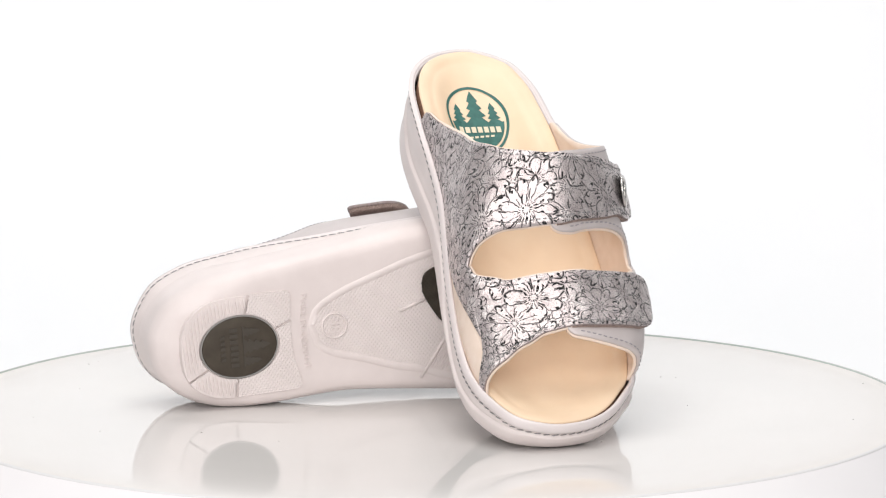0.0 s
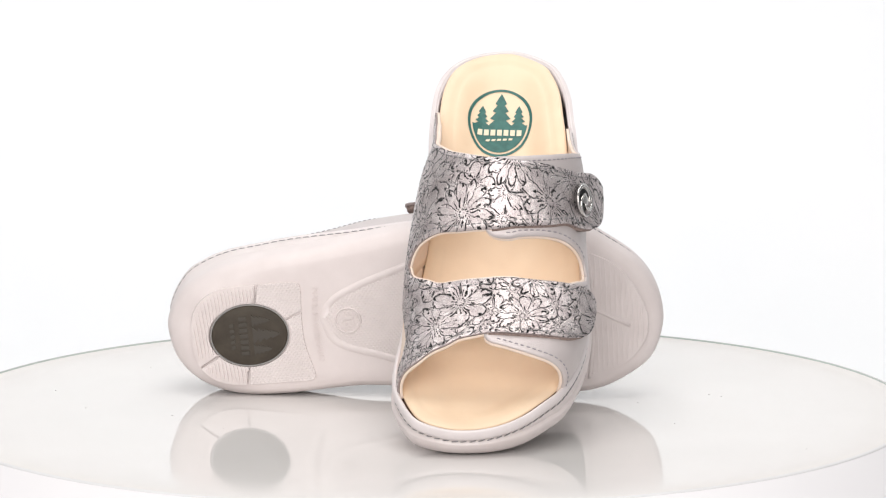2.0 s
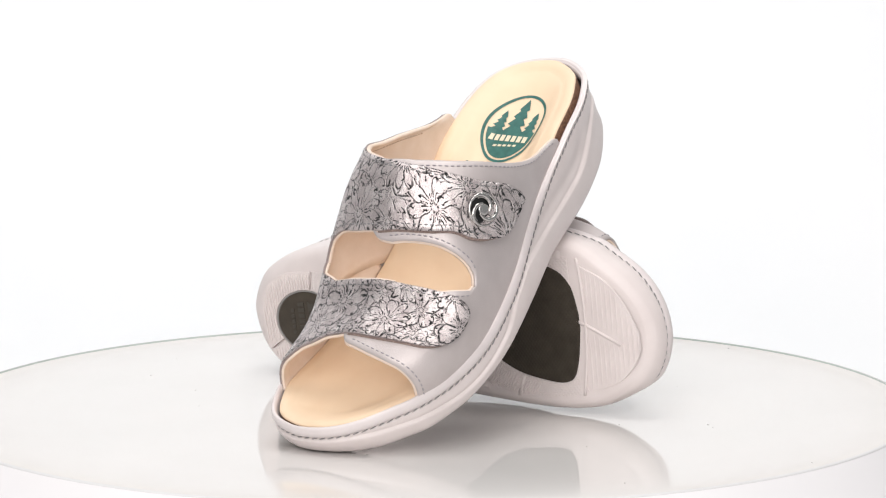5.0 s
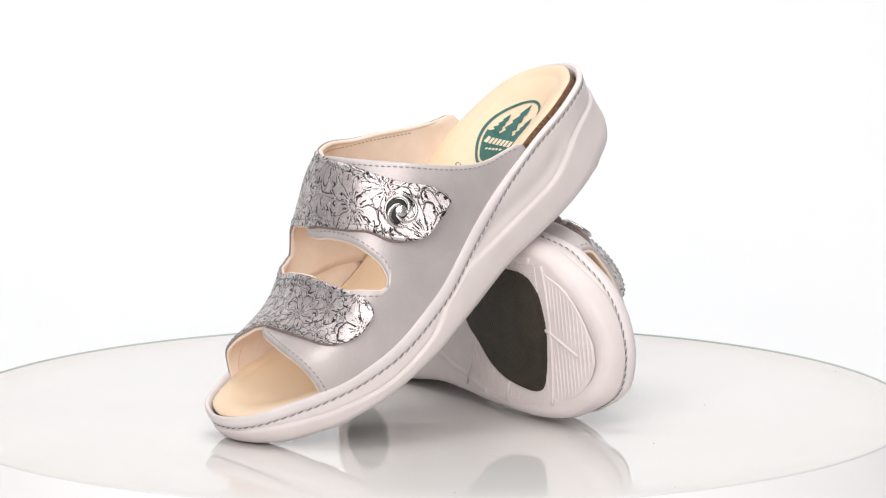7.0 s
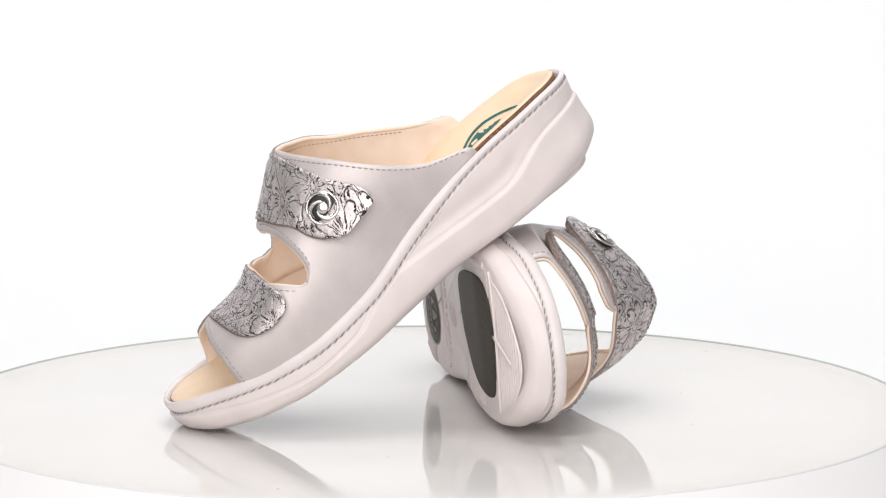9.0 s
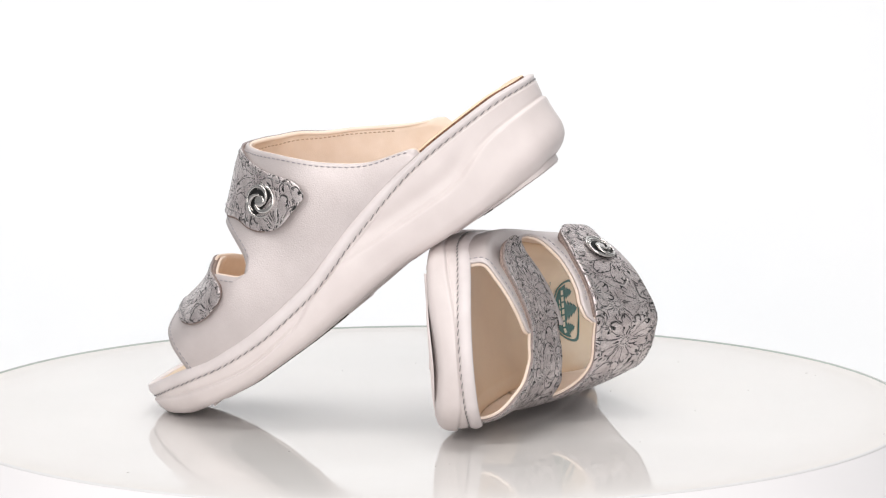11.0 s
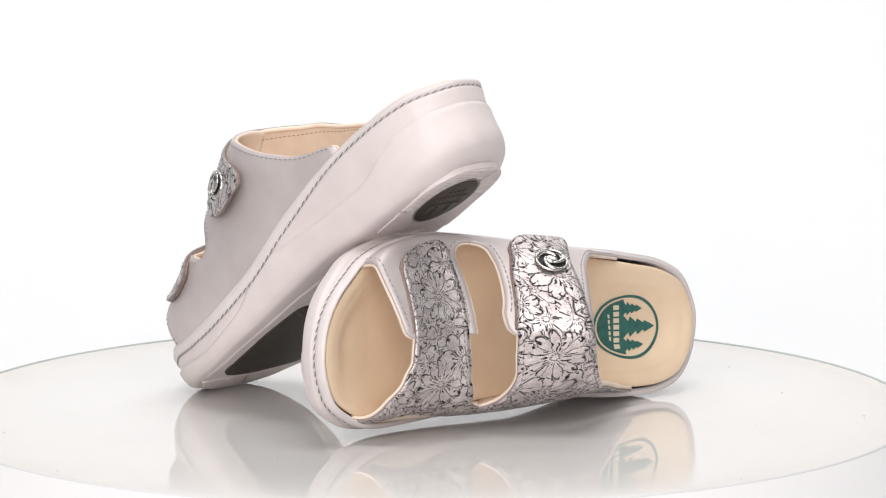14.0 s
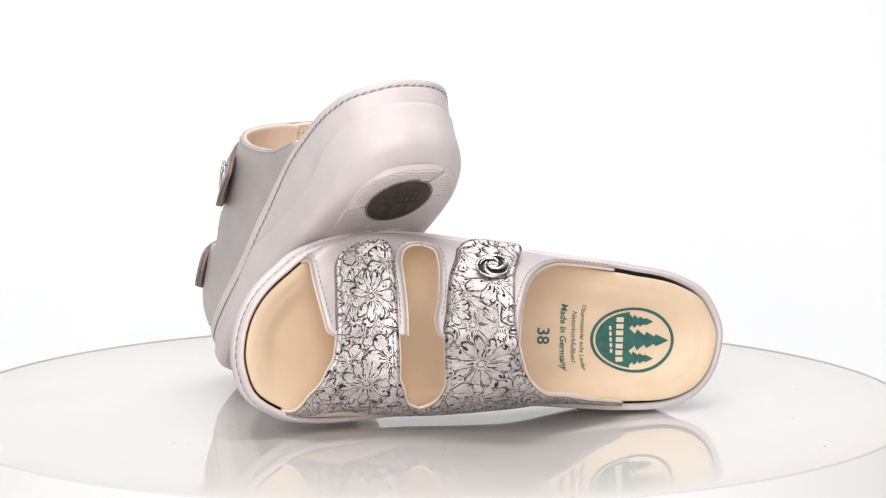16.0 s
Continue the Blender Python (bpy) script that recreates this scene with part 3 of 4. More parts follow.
def frame_at(y, f, sx, off):
    """A pose on the upper: z outward, y to the toe."""
    o = shell(y, f, sx, off)
    t = (shell(y + 2, f, sx, off) - shell(y - 2, f, sx, off)).normalized()
    c = (shell(y, f + 1.5, sx, off) - shell(y, f - 1.5, sx, off)).normalized()
    n = c.cross(t)
    if n.dot(Vector((o.x, 0, o.z - 20))) < 0:
        n = -n
    n.normalize()
    x = t.cross(n).normalized()
    return Matrix((x, n.cross(x), n)).transposed().to_4x4(), o


def tube(bm, pts, radius, flat=1.0, closed=False, seg=8):
    rows = []
    n = len(pts)
    for i, p in enumerate(pts):
        a, b = (pts[i - 1], pts[(i + 1) % n]) if closed else (pts[max(0, i - 1)], pts[min(n - 1, i + 1)])
        t = (b - a).normalized()
        s = t.cross(Vector((0, 0, 1))).normalized()
        r = radius(i / (n - 1)) if callable(radius) else radius
        rows.append([bm.verts.new(p + s * r * math.cos(2 * math.pi * k / seg) + Vector((0, 0, r * flat * math.sin(2 * math.pi * k / seg)))) for k in range(seg)])
    for i in range(n if closed else n - 1):
        p, q = rows[i], rows[(i + 1) % n]
        for k in range(seg):
            bm.faces.new((p[k], p[(k + 1) % seg], q[(k + 1) % seg], q[k]))
    if not closed:
        bm.faces.new(rows[0])
        bm.faces.new(list(reversed(rows[-1])))


def dome(bm, radius, height, z0, seg=32):
    rows = []
    for k in range(6):
        a = k / 6 * math.pi / 2
        rows.append([bm.verts.new((radius * math.cos(a) * math.cos(2 * math.pi * i / seg), radius * math.cos(a) * math.sin(2 * math.pi * i / seg), z0 + height * math.sin(a))) for i in range(seg)])
    for p, q in zip(rows, rows[1:]):
        for i in range(seg):
            bm.faces.new((p[i], p[(i + 1) % seg], q[(i + 1) % seg], q[i]))
    bm.faces.new(rows[-1])
    bm.faces.new(list(reversed(rows[0])))


def strap_button(sx, thing, y, f):
    """Round metal button: three pairs of blades swirl round a small heart."""
    rot, o = frame_at(y, f, sx, strap_peel(sx, 0)(f) + 0.2)
    place = Matrix.Translation(o) @ rot
    bm = bmesh.new()
    dome(bm, 8.4, 0.8, 0.0)
    bm.transform(place)
    btn = part("strap_button", bm, mat_black, thing, "round swirl-pattern metal button")
    bm = bmesh.new()
    tube(bm, [Vector((8.7 * math.cos(a), 8.7 * math.sin(a), 0.9)) for a in (2 * math.pi * i / 48 for i in range(48))], 0.75, 1.0, True)
    bm.transform(place)
    part("button_ring", bm, mat_silver, btn)
    for k in range(6):
        bm = bmesh.new()
        inner = k % 2
        start = 2 * math.pi * (k // 2) / 3
        pts = []
        for i in range(29):
            u = i / 28
            if inner:
                a, r = start - 0.55 - 2.1 * u, 7.0 - 3.6 * smooth(0.0, 1.0, u)
            else:
                a, r = start - 3.0 * u, 8.6 - 5.2 * smooth(0.12, 1.0, u)
            pts.append(Vector((r * math.cos(a), r * math.sin(a), 1.0 + 1.1 * math.sin(math.pi * u * 0.6))))
        tube(bm, pts, (lambda u: 0.22 + 0.2 * math.sin(math.pi * u)) if inner else (lambda u: 0.45 + 0.62 * math.sin(math.pi * min(1, 0.1 + u * 0.8))), 0.8)
        bm.transform(place)
        part("button_blade", bm, mat_silver, btn)
    bm = bmesh.new()
    dome(bm, 3.3, 0.8, 1.6, 20)
    bm.transform(place)
    part("button_heart", bm, mat_silver, btn)
    return btn


# ---- tread ----
def plate(ys, left, right, high, sx, cols=10, sink=0.8):
    """A raised plate on the tread between two edges, with slanted sides. high: how far it stands out."""
    bm = bmesh.new()

    def grid(shrink, h):
        out = []
        for y in ys:
            a, b = left(y) + shrink, right(y) - shrink
            yy = y + (shrink if y == ys[0] else -shrink if y == ys[-1] else 0)
            out.append([bm.verts.new((sx * (a + (b - a) * k / cols), yy, bot_z(yy) - h)) for k in range(cols + 1)])
        return out
    low, top = grid(0.0, -sink), grid(0.5, high)
    for a, b in zip(top, top[1:]):
        for k in range(cols):
            bm.faces.new((a[k], a[k + 1], b[k + 1], b[k]))
    n = len(ys)
    ring = lambda g: [g[0][k] for k in range(cols + 1)] + [g[i][cols] for i in range(1, n)] + [g[n - 1][k] for k in range(cols - 1, -1, -1)] + [g[i][0] for i in range(n - 2, 0, -1)]
    p, q = ring(low), ring(top)
    for i in range(len(p)):
        j = (i + 1) % len(p)
        bm.faces.new((p[i], p[j], q[j], q[i]))
    return bm


def span(a, b, n):
    return [a + (b - a) * i / n for i in range(n + 1)]


HEEL_X = -3.0     # the heel tread sits a little to the inner side


def heel_edge(a):
    """The heel tread's outer edge at angle a round the disc: round at the back, square at the front."""
    c, s = math.cos(a), math.sin(a)
    if s < 0:
        return 1.0 / ((abs(c) / 29.6) ** 2.6 + (abs(s) / 34.0) ** 2.6) ** (1 / 2.6)
    slope = c / max(s, 0.3)
    front = 31.0 + (1.8 if c > 0 else 10.0) * slope * slope
    return 1.0 / ((abs(c) / 29.6) ** 14 + (abs(s) / front) ** 14) ** (1 / 14)


def ridge_bars(parent, lines, inside, slope, reach, sx, wide, tall, lift):
    """Moulded ridges: straight bars across the tread, cut off where inside(x, y) ends."""
    for y0 in lines:
        begin = None
        x = reach[0]
        while x <= reach[1] + 0.01:
            y = y0 + slope * x
            ok = x < reach[1] and inside(x, y)
            if ok and begin is None:
                begin = x
            if not ok and begin is not None:
                if x - begin > 1.5:
                    ya, yb = y0 + slope * begin, y0 + slope * (x - 0.4)
                    bm = bmesh.new()
                    dash(bm, Vector((sx * begin, ya, bot_z(ya) - lift)), Vector((sx * (x - 0.4), yb, bot_z(yb) - lift)), Vector((0, 0, -1)), wide, tall)
                    part("ridge", bm, mat_sole, parent, smooth=False)
                begin = None
            x += 0.4


def heel_sector(a0, a1, sx, parent, mat):
    bm = bmesh.new()
    n, m = 70, 7

    def grid(sh, h):
        out = []
        for i in range(n + 1):
            a = radians(a0 + (a1 - a0) * i / n)
            row = []
            inner = 1.0 / ((math.cos(a) / 18.2) ** 2 + (math.sin(a) / 23.2) ** 2) ** 0.5
            outer = heel_edge(a)
            for k in range(m + 1):
                r = inner + sh + (outer - inner - 2 * sh) * k / m
                side = (0.35 + sh) * (1 if i == 0 else -1 if i == n else 0)
                x = HEEL_X + r * math.cos(a) - side * math.sin(a)
                y = r * math.sin(a) + side * math.cos(a)
                row.append(bm.verts.new((sx * x, y, bot_z(y) - h)))
            out.append(row)
        return out
    low, top = grid(0, -2.2), grid(0.5, 1.0)
    for a, b in zip(top, top[1:]):
        for k in range(m):
            bm.faces.new((a[k], a[k + 1], b[k + 1], b[k]))
    ring = lambda g: g[0] + [r[m] for r in g[1:]] + g[n][m - 1::-1] + [r[0] for r in g[n - 1:0:-1]]
    p, q = ring(low), ring(top)
    for i in range(len(p)):
        j = (i + 1) % len(p)
        bm.faces.new((p[i], p[j], q[j], q[i]))
    return part("heel_tread", bm, mat, parent, smooth=False)


def flat_shape(bm, outline_pts, lift):
    """A thin slab from a polygon; lift(x, y) gives the height of its face and of its foot."""
    top = [bm.verts.new((x, y, lift(x, y)[0])) for x, y in outline_pts]
    low = [bm.verts.new((x, y, lift(x, y)[1])) for x, y in outline_pts]
    bm.faces.new(top)
    n = len(top)
    for i in range(n):
        bm.faces.new((top[i], top[(i + 1) % n], low[(i + 1) % n], low[i]))


def fir(cx, base, height, wide, tiers):
    """A fir's outline: tiers of drooping branches, tip up."""
    left = []
    for k in range(tiers):
        y0 = base + height * k / tiers * 0.92
        w = wide * (1 - 0.72 * k / tiers)
        left += [(cx - w, y0), (cx - w * 0.45, y0 + height / tiers * 0.72)]
    right = [(2 * cx - x, y) for x, y in reversed(left)]
    return left + [(cx, base + height)] + right


def letters(words, size, extrude=0.0, bold=0.0, slant=0.0):
    """The built-in font's letters as a bmesh, centred on the origin."""
    cu = bpy.data.curves.new("letters", "FONT")
    cu.body, cu.size, cu.align_x, cu.align_y, cu.extrude, cu.resolution_u, cu.offset, cu.shear = words, size, "CENTER", "CENTER", extrude, 3, bold, slant
    ob = new("letters", cu)
    me = bpy.data.meshes.new_from_object(ob.evaluated_get(bpy.context.evaluated_depsgraph_get()))
    bm = bmesh.new()
    bm.from_mesh(me)
    bpy.data.objects.remove(ob)
    bpy.data.curves.remove(cu)
    bpy.data.meshes.remove(me)
    return bm


def on_bed(bm, bed, cx, cy, lift=0.3):
    """Lays letters or shapes on the footbed: they run across it, their heads to the heel."""
    me = bed.data
    skin = BVHTree.FromPolygons([v.co / K for v in me.vertices], [p.vertices for p in me.polygons])
    for v in bm.verts:
        x, y = cx - v.co.x, cy - v.co.y
        hit = skin.ray_cast(Vector((x, y, 120)), Vector((0, 0, -1)))[0]
        v.co = Vector((x, y, hit.z + lift + v.co.z))
    return bm


def emblem(bed, sx):
    """The oval stamp on the footbed: a ring, three firs on a dark ground, and bars for its lettering."""
    cx, cy = sx * -2.0, 3.0
    A, B = 18.2, 24.6
    bm = bmesh.new()
    n = 72
    rows = [[bm.verts.new((a * math.cos(2 * math.pi * i / n), b * math.sin(2 * math.pi * i / n), 0)) for i in range(n)] for a, b in ((A, B), (A - 1.5, B - 1.7))]
    for i in range(n):
        bm.faces.new((rows[0][i], rows[0][(i + 1) % n], rows[1][(i + 1) % n], rows[1][i]))
    part("emblem_ring", on_bed(bm, bed, cx, cy), mat_print, bed, "dark green oval print ring", smooth=False)
    bm = bmesh.new()
    ground = [((A - 2.6) * math.cos(a), (B - 3.0) * math.sin(a)) for a in (math.pi + math.pi * i / 30 for i in range(31))]
    bm.faces.new([bm.verts.new((x, min(y, -2.5), 0)) for x, y in ground])
    bmesh.ops.triangulate(bm, faces=bm.faces[:])
    bmesh.ops.subdivide_edges(bm, edges=bm.edges[:], cuts=5, use_grid_fill=True)
    part("emblem_ground", on_bed(bm, bed, cx, cy), mat_print, bed, "dark green printed ground", smooth=False)
    for x, base, h, w in ((0.0, -3.0, 24.5, 7.2), (-10.3, -3.0, 15.0, 4.6), (10.3, -3.0, 15.5, 4.6)):
        bm = bmesh.new()
        bm.faces.new([bm.verts.new((q, r, 0.03)) for q, r in fir(x, base, h, w, 4)])
        bmesh.ops.triangulate(bm, faces=bm.faces[:])
        bmesh.ops.subdivide_edges(bm, edges=bm.edges[:], cuts=1, use_grid_fill=True)
        part("emblem_fir", on_bed(bm, bed, cx, cy), mat_print, bed, "dark green printed fir tree", smooth=False)
    bars = [[(-11.1 + 3.7 * k + u, -7.8 + w) for u, w in ((-1.35, -2.1), (1.35, -2.1), (1.35, 2.1), (-1.35, 2.1))] for k in range(7)]
    bars += [[(-6.4 + 3.2 * k + u, -13.4 + 0.25 * k + w) for u, w in ((-1.2, -0.7), (0.9, -0.7), (1.4, 0.7), (-0.8, 0.7))] for k in range(5)]
    for pts in bars:
        bm = bmesh.new()
        bm.faces.new([bm.verts.new((x, y, 0)) for x, y in pts])
        part("emblem_bar", on_bed(bm, bed, cx, cy, 0.65), mat_print_pale, bed, smooth=False)


def footbed_print(bed, sx):
    for words, size, cy, bold, slant in (("38", 9.6, 54.5, 0.14, 0.0), ("Made in Germany", 5.1, 43.2, 0.09, 0.2), ("Naturkorkfußbett", 4.0, 37.2, 0.02, 0.2), ("Obermaterial echt Leder", 3.6, 32.3, 0.02, 0.2)):
        part("print_line", on_bed(letters(words, size, 0.0, bold, slant), bed, sx * -1.0, cy), mat_print, bed, "dark green printed lettering", smooth=False)


def tread(sx, sole, thing):
    # angles run from the outer side towards the toe
    for a0, a1, mat in ((13, 69.5, mat_knurl), (69.5, 187, mat_knurl), (187, 240, mat_sole), (240, 373, mat_sole)):
        heel_sector(a0, a1, sx, sole, mat)

    def on_heel(x, y):
        x -= HEEL_X
        r, a = math.hypot(x, y), math.atan2(y, x)
        deg = math.degrees(a) % 360
        if not (188 < deg or deg < 12) or abs(math.sin(a - radians(240))) * r < 1.5 and math.cos(a - radians(240)) > 0:
            return False
        return (x / 18.6) ** 2 + (y / 23.8) ** 2 > 1 and r < heel_edge(a) - 1.2
    ridge_bars(sole, span(-34, 10, 21), on_heel, -0.07, (-36, 30), sx, 0.8, 0.7, 1.05)
    pl = curve_of([(43, 2), (45, -5), (47, -9), (56, -15), (73, -20.5), (93, -27.5), (107, -31), (120, -36), (150, -43), (175, -44.5), (190, -43)])
    pr = curve_of([(43, 4), (45, 9), (47, 12), (61, 19.5), (84, 27.5), (104, 34), (130, 39), (160, 40.5), (180, 38), (190, 36)])
    part("arch_panel", plate(span(43, 190, 60), pl, pr, 0.15, sx, 14), mat_knurl, sole, "finely knurled panel under the arch and ball", smooth=False)
    bm = bmesh.new()
    edge = [(pl(y), y) for y in span(128, 46, 40)] + [(pl(43) + (pr(43) - pl(43)) * k / 6, 43) for k in range(7)] + [(pr(y), y) for y in span(46, 186, 50)]
    tube(bm, [Vector((sx * x, y, bot_z(y) + 0.45)) for x, y in edge], 2.6, 0.4, False, 8)
    part("panel_border", bm, mat_sole, sole, "raised border of the arch panel")
    tl = curve_of([(194, -42), (205, -39.5), (214, -36), (220, -31), (225, -24.5), (227.5, -18)])
    tr = curve_of([(194, 32), (199, 29.5), (209, 23.5), (217, 15), (223, 4), (227.5, -9)])
    part("toe_tread", plate(span(194, 227.5, 24), tl, tr, 0.1, sx, 14), mat_sole, sole, "ridged toe tread", smooth=False)
    rib_y = lambda x: 197.0 - 0.0021 * (x - 2) ** 2 - 0.03 * (2 - x)

    def on_toe(x, y):
        if y < rib_y(x) + 1.8 or y > 227 or abs((x + 3.0) * 0.861 + (y - 197.0) * 0.508) < 1.6 and y < 217:
            return False
        return tl(y) + 0.8 < x < tr(y) - 0.8
    ridge_bars(sole, span(190, 230, 14), on_toe, 0.045, (-44, 38), sx, 0.95, 0.4, 0.02)
    # dark rubber insert under the ball: a rounded wedge
    dl = curve_of([(108.5, 15), (110, 11), (113, 5), (118, -3), (126, -10), (138, -22.5), (153, -30.5), (167, -34), (179, -36), (184, -35), (187.5, -31.5), (190.5, -22), (192.5, -11), (193.5, -4)])
    dr = curve_of([(108.5, 19), (109.5, 23.5), (112, 26.5), (117, 28.8), (125, 31), (140, 33), (160, 33), (174, 31.8), (182, 28.8), (188, 23.2), (191, 16.5), (193.5, 2)])
    ys = [108.5 + 85.0 * (0.5 - 0.5 * math.cos(math.pi * i / 48)) for i in range(49)]
    part("ball_insert", plate(ys, dl, dr, 1.1, sx, 12), mat_insert, sole, "dark brown rubber insert under the ball of the foot", smooth=False)

    def on_side(x, y):
        return pl(y) + 1.5 < x < dl(y) - 1.5 and y > 119.5 + 0.67 * x + 10.5 and y < 156 + 0.48 * (x + 32) + 10
    ridge_bars(sole, span(126, 190, 34), on_side, 0.67, (-46, 0), sx, 0.55, 0.5, 0.15)
    ribs = [[(5, 95), (10, 110)], [(-7.5, 125.5), (-36, 105)], [(-31.5, 154), (-43, 148)], [(-0.8, 192), (-3, 197), (-15, 217)], [(x, rib_y(x)) for x in span(35, -43, 20)]]
    for line in ribs:
        bm = bmesh.new()
        tube(bm, [Vector((sx * x, y, bot_z(y) - 0.3)) for x, y in line], 0.95, 0.85, False, 8)
        part("tread_rib", bm, mat_sole, sole)
    # heel disc with its rim and moulded emblem
    bm = bmesh.new()
    n = 64
    rows = [[bm.verts.new((sx * (HEEL_X + a * math.cos(2 * math.pi * i / n)), b * math.sin(2 * math.pi * i / n), z)) for i in range(n)] for a, b, z in ((17.4, 21.8, 1.0), (17.4, 21.8, -1.1), (16.6, 21.0, -1.5), (10, 13, -1.6), (3, 4, -1.6))]
    for p, q in zip(rows, rows[1:]):
        for i in range(n):
            bm.faces.new((p[i], p[(i + 1) % n], q[(i + 1) % n], q[i]))
    bm.faces.new(rows[-1])
    disc = part("heel_disc", bm, mat_pad, thing, "oval dark brown rubber disc in the heel")
    bm = bmesh.new()
    tube(bm, [Vector((sx * (HEEL_X + 17.9 * math.cos(a)), 22.3 * math.sin(a), -0.9)) for a in (2 * math.pi * i / 64 for i in range(64))], 0.45, 0.9, True)
    part("disc_ring", bm, mat_edge_ring, disc, "grey ring round the heel disc")
    face = lambda x, y: (-2.0, -1.4)
    # heads of the moulded firs point to the toe
    for cx, base, h, w in ((0.0, 2.0, 16.0, 5.2), (-8.5, 2.0, 10.5, 3.6), (8.5, 2.0, 10.5, 3.6)):
        bm = bmesh.new()
        flat_shape(bm, fir(sx * HEEL_X + cx, base, h, w, 4), face)
        part("moulded_fir", bm, mat_pad_relief, disc, smooth=False)
    for k in range(7):
        x = sx * HEEL_X - 10.2 + 3.4 * k
        bm = bmesh.new()
        flat_shape(bm, [(x - 1.1, -5.5), (x + 1.1, -5.5), (x + 1.1, -1.0), (x - 1.1, -1.0)], face)
        part("moulded_bar", bm, mat_pad_relief, disc, smooth=False)
    for k in range(5):
        x = sx * HEEL_X - 6.4 + 3.2 * k
        bm = bmesh.new()
        flat_shape(bm, [(x - 1.2, -11.0), (x + 0.8, -11.0), (x + 1.3, -8.6), (x - 0.7, -8.6)], face)
        part("moulded_bar", bm, mat_pad_relief, disc, smooth=False)
    # size in a ring, and the moulded line of words
    bm = letters("38", 8.6, 0.5, 0.1)
    for v in bm.verts:
        x, y = 1.0 * sx - v.co.x, 56.8 + v.co.y
        v.co = Vector((x, y, bot_z(y) - 0.4 + v.co.z))
    part("size_mark", bm, mat_sole, sole, "moulded size number", smooth=False)
    bm = bmesh.new()
    tube(bm, [Vector((sx * 1.0 + 7.2 * math.cos(a), 56.8 + 7.2 * math.sin(a), bot_z(56.8) - 0.5)) for a in (2 * math.pi * i / 40 for i in range(40))], 0.55, 1.0, True, 6)
    part("size_ring", bm, mat_sole, sole)
    bm = letters("MADE IN GERMANY", 5.0, 0.4)
    for v in bm.verts:
        x = -v.co.x
        y = 38.2 + v.co.y + 0.0035 * x * x
        v.co = Vector((x, y, bot_z(y) - 0.2 + v.co.z))
    part("moulded_words", bm, mat_sole, sole, "small moulded lettering across the waist", smooth=False)


mat_edge_ring = material("grey_rubber_ring", (0.28, 0.27, 0.26), 0.4)


def sandal(sx, label):
    """sx: 1 for the right foot, -1 for the left."""
    thing = tagged(new("sandal"), label, "sandal", "pair of sandals")
    sole = outsole(sx, thing)
    rim_band(sx, thing)
    rim_stitches(sx, thing)
    bed = footbed(sx, thing)
    inset_panel(sx, thing)
    plain_upper(sx, thing)
    flowered_upper(sx, thing)
    hook_tapes(sx, thing)
    strap_button(sx, thing, 104.3 if sx < 0 else 109.0, 35.0 if sx < 0 else 50.0)
    tread(sx, sole, thing)
    emblem(bed, sx)
    footbed_print(bed, sx)
    return thing


# ---- the setting ----
def backdrop():
    """A white paper sweep: up behind the table and forward under it."""
    prof = [(0.5, -0.32), (1.2, -0.32)]
    for k in range(1, 13):
        a = k / 12 * math.pi / 2
        prof.append((1.2 + 0.7 * math.sin(a), -0.32 + 0.7 * (1 - math.cos(a))))
    prof.append((1.9, 2.6))
    bm = bmesh.new()
    rows = [[bm.verts.new((x / K, y / K, z / K)) for x in (-2.6, -1.3, 0, 1.3, 2.6)] for y, z in prof]
    for a, b in zip(rows, rows[1:]):
        for i in range(4):
            bm.faces.new((a[i], a[i + 1], b[i + 1], b[i]))
    ob = part("backdrop", bm, mat_backdrop)
    return tagged(ob, "seamless white studio paper sweep behind the turntable", "backdrop", kind="structure")


def floor():
    """The studio's painted floor, from under the paper to behind the camera."""
    bm = bmesh.new()
    top = [bm.verts.new((x / K, y / K, -0.3225 / K)) for x, y in ((-2.6, -3.4), (2.6, -3.4), (2.6, 0.9), (-2.6, 0.9))]
    low = [bm.verts.new((v.co.x, v.co.y, -0.36 / K)) for v in top]
    bm.faces.new(top)
    bm.faces.new(low)
    for i in range(4):
        bm.faces.new((top[i], top[(i + 1) % 4], low[(i + 1) % 4], low[i]))
    return tagged(part("floor", bm, mat_floor, smooth=False), "pale lilac-grey painted studio floor", "floor", kind="structure")


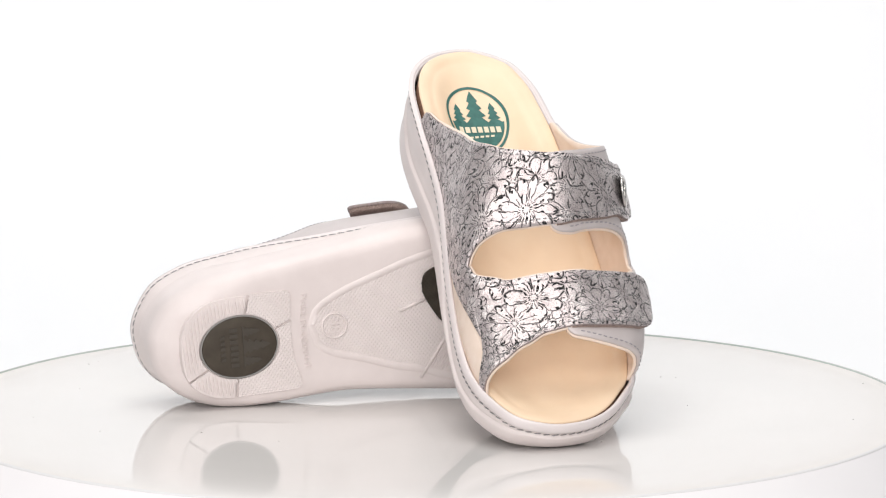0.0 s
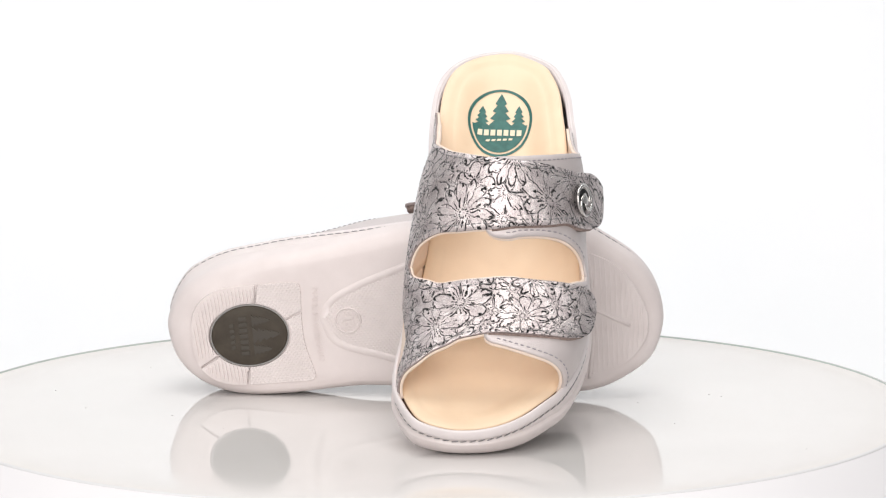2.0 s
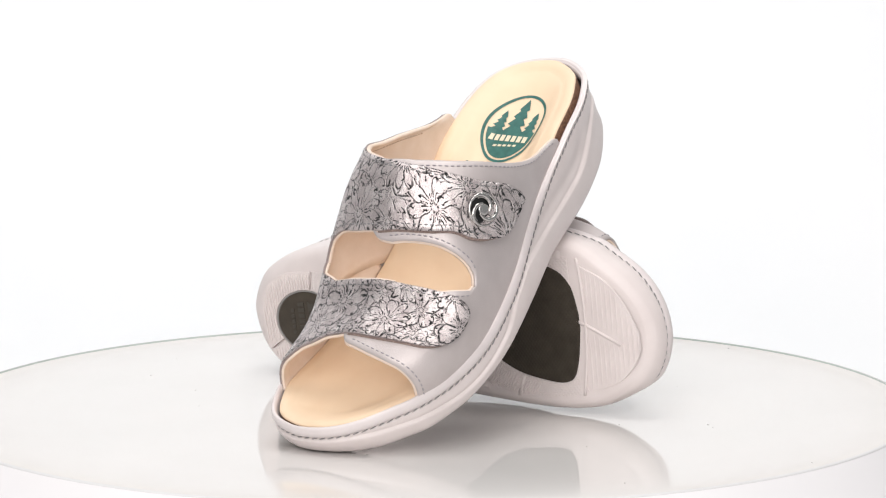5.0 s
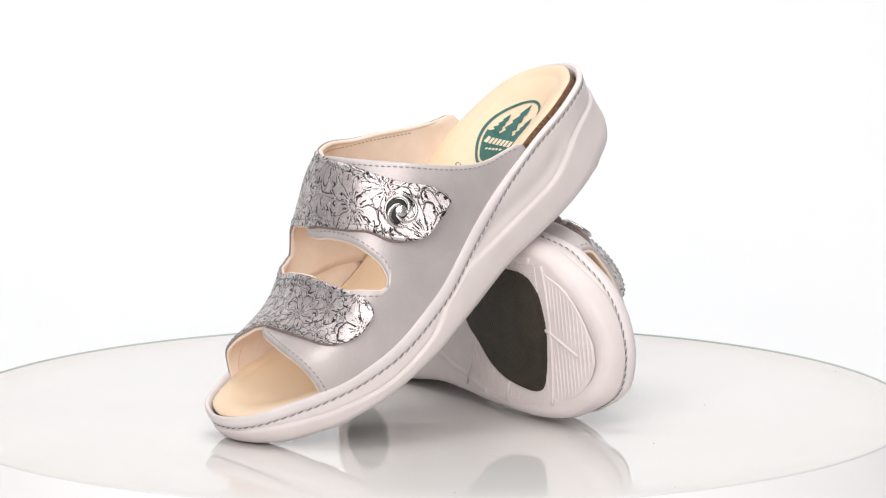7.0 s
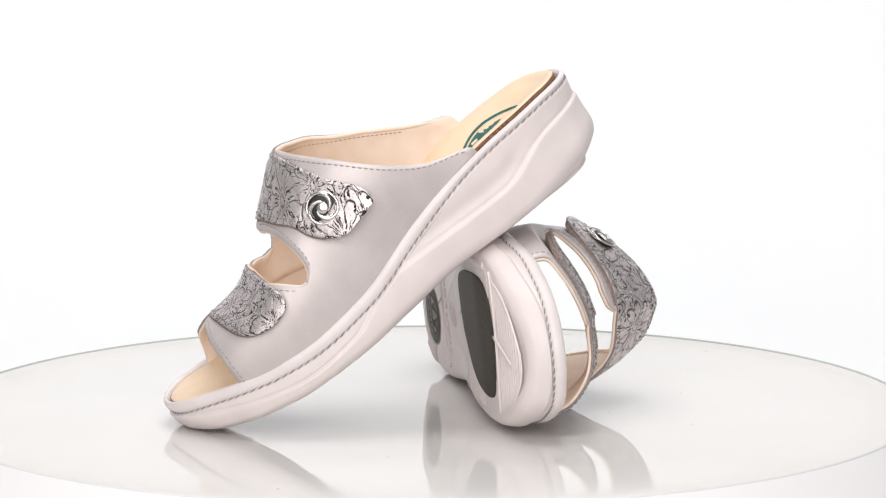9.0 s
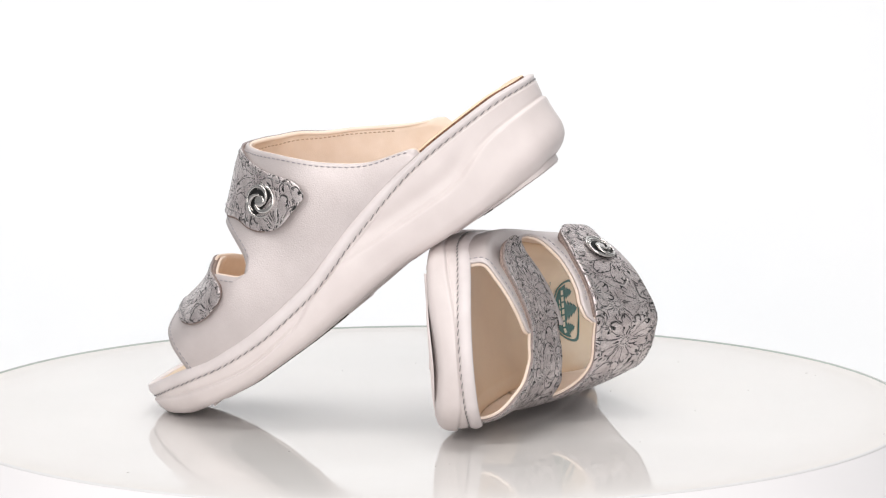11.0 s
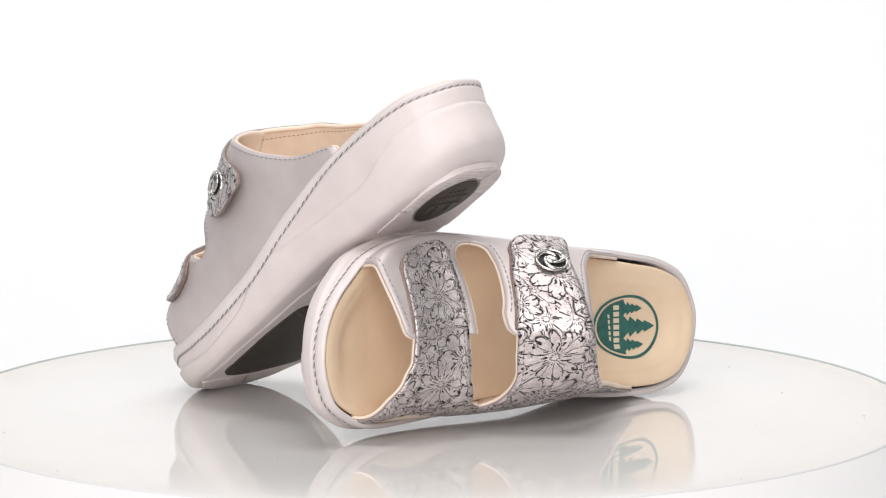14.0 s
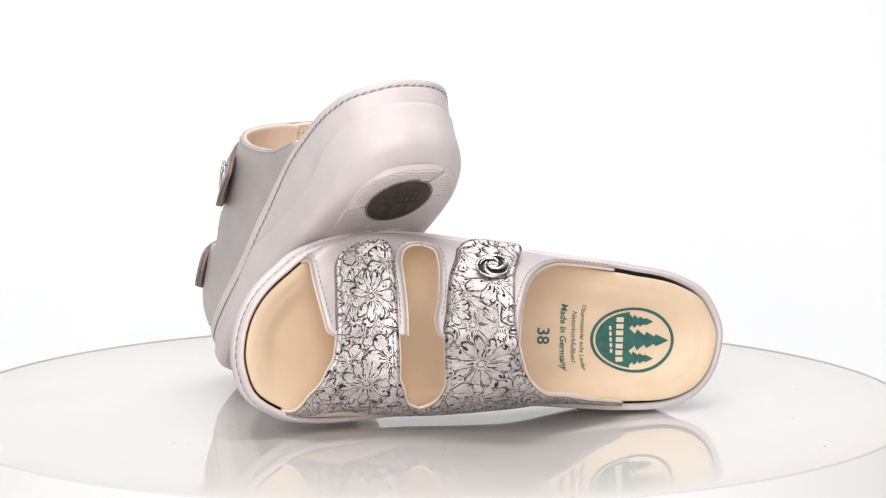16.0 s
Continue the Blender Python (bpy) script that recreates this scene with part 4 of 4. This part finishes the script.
def turntable():
    R = 277.5
    thing = tagged(new("turntable"), "round glossy white glass turntable with a greenish rim", "turntable")
    bm = bmesh.new()
    n = 240
    rows = []
    for r, z in ((R - 2.0, 0.0), (R - 60, 0.0), (R - 140, 0.0), (40.0, 0.0)):
        rows.append([bm.verts.new((r * math.cos(2 * math.pi * i / n), r * math.sin(2 * math.pi * i / n), z)) for i in range(n)])
    for p, q in zip(rows, rows[1:]):
        for i in range(n):
            bm.faces.new((p[i], p[(i + 1) % n], q[(i + 1) % n], q[i]))
    bm.faces.new(rows[-1])
    part("table_top", bm, mat_table, thing, "white glass disc")
    # a low added lip runs round the edge: its dark glass inside draws the far line, its pale outside hides the near
    # edge
    for name, prof, mat, words in (("added_lip_face", ((R - 2.2, -0.3), (R - 2.0, 0.95)), mat_glass_edge, "greenish inner face of the added lip"),
                                   ("added_lip_outside", ((R - 2.0, 0.95), (R - 0.8, 0.9), (R - 0.1, 0.5), (R, 0.0)), mat_lip_outside, "pale top and outer face of the added lip")):
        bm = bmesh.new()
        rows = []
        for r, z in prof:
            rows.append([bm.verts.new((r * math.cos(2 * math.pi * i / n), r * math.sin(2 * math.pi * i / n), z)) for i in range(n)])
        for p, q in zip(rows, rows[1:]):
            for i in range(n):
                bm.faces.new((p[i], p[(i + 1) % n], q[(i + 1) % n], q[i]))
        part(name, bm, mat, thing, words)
    # dust and lint on the glass
    bm = bmesh.new()
    rnd = random.Random(11)
    for k in range(22):
        a, r = rnd.uniform(0, 2 * math.pi), R * math.sqrt(rnd.uniform(0.12, 0.92))
        c, t = Vector((r * math.cos(a), r * math.sin(a), 0.1)), rnd.uniform(0, 2 * math.pi)
        d = Vector((math.cos(t), math.sin(t), 0)) * rnd.uniform(0.2, 0.8)
        dash(bm, c - d, c + d, Vector((0, 0, 1)), rnd.uniform(0.1, 0.28), 0.15)
    tagged(part("dust", bm, mat_dust, thing, "dark specks of dust and lint"), kind="stuff")
    # added pale cone: stands in for the white fade at the front edge
    bm = bmesh.new()
    rows = []
    for r, z in ((R, 0.0), (R + 1.5, -1.2), (R + 20, -18), (R + 90, -92), (R + 90, -98), (150, -98), (150, -335)):
        rows.append([bm.verts.new((r * math.cos(2 * math.pi * i / n), r * math.sin(2 * math.pi * i / n), z)) for i in range(n)])
    for p, q in zip(rows, rows[1:]):
        for i in range(n):
            bm.faces.new((p[i], p[(i + 1) % n], q[(i + 1) % n], q[i]))
    part("front_fade_cone", bm, mat_fade_cone, thing, "added pale cone that fades out the disc's front edge")
    return thing


backdrop()
floor()
table = turntable()
lying = sandal(1, "pearl-grey leather sandal with flowered silver straps, lying on its side")
leaning = sandal(-1, "pearl-grey leather sandal with flowered silver straps, leaning heel-up")

# where the sandals rest on the table when the clip starts
LYING = Matrix(((-0.0528, 0.9504, -0.3067, -104.5 * K), (-0.1097, 0.2997, 0.9477, -8.0 * K), (0.9926, 0.0836, 0.0885, 39.4 * K), (0, 0, 0, 1)))
LEANING = Matrix(((-0.9529, 0.2360, 0.1902, 24.1 * K), (-0.3027, -0.7749, -0.5549, 65.9 * K), (0.0165, -0.5864, 0.8099, 127.9 * K), (0, 0, 0, 1)))


def motions():
    """The turntable turns at an even pace and carries the sandals round."""
    times = [i * 0.25 for i in range(65)]
    turn = lambda t: Matrix.Rotation(radians(SPIN * t), 4, "Z")
    for thing, rest in ((table, Matrix.Identity(4)), (lying, LYING), (leaning, LEANING)):
        walk(thing, [(t, turn(t) @ rest) for t in times])


motions()
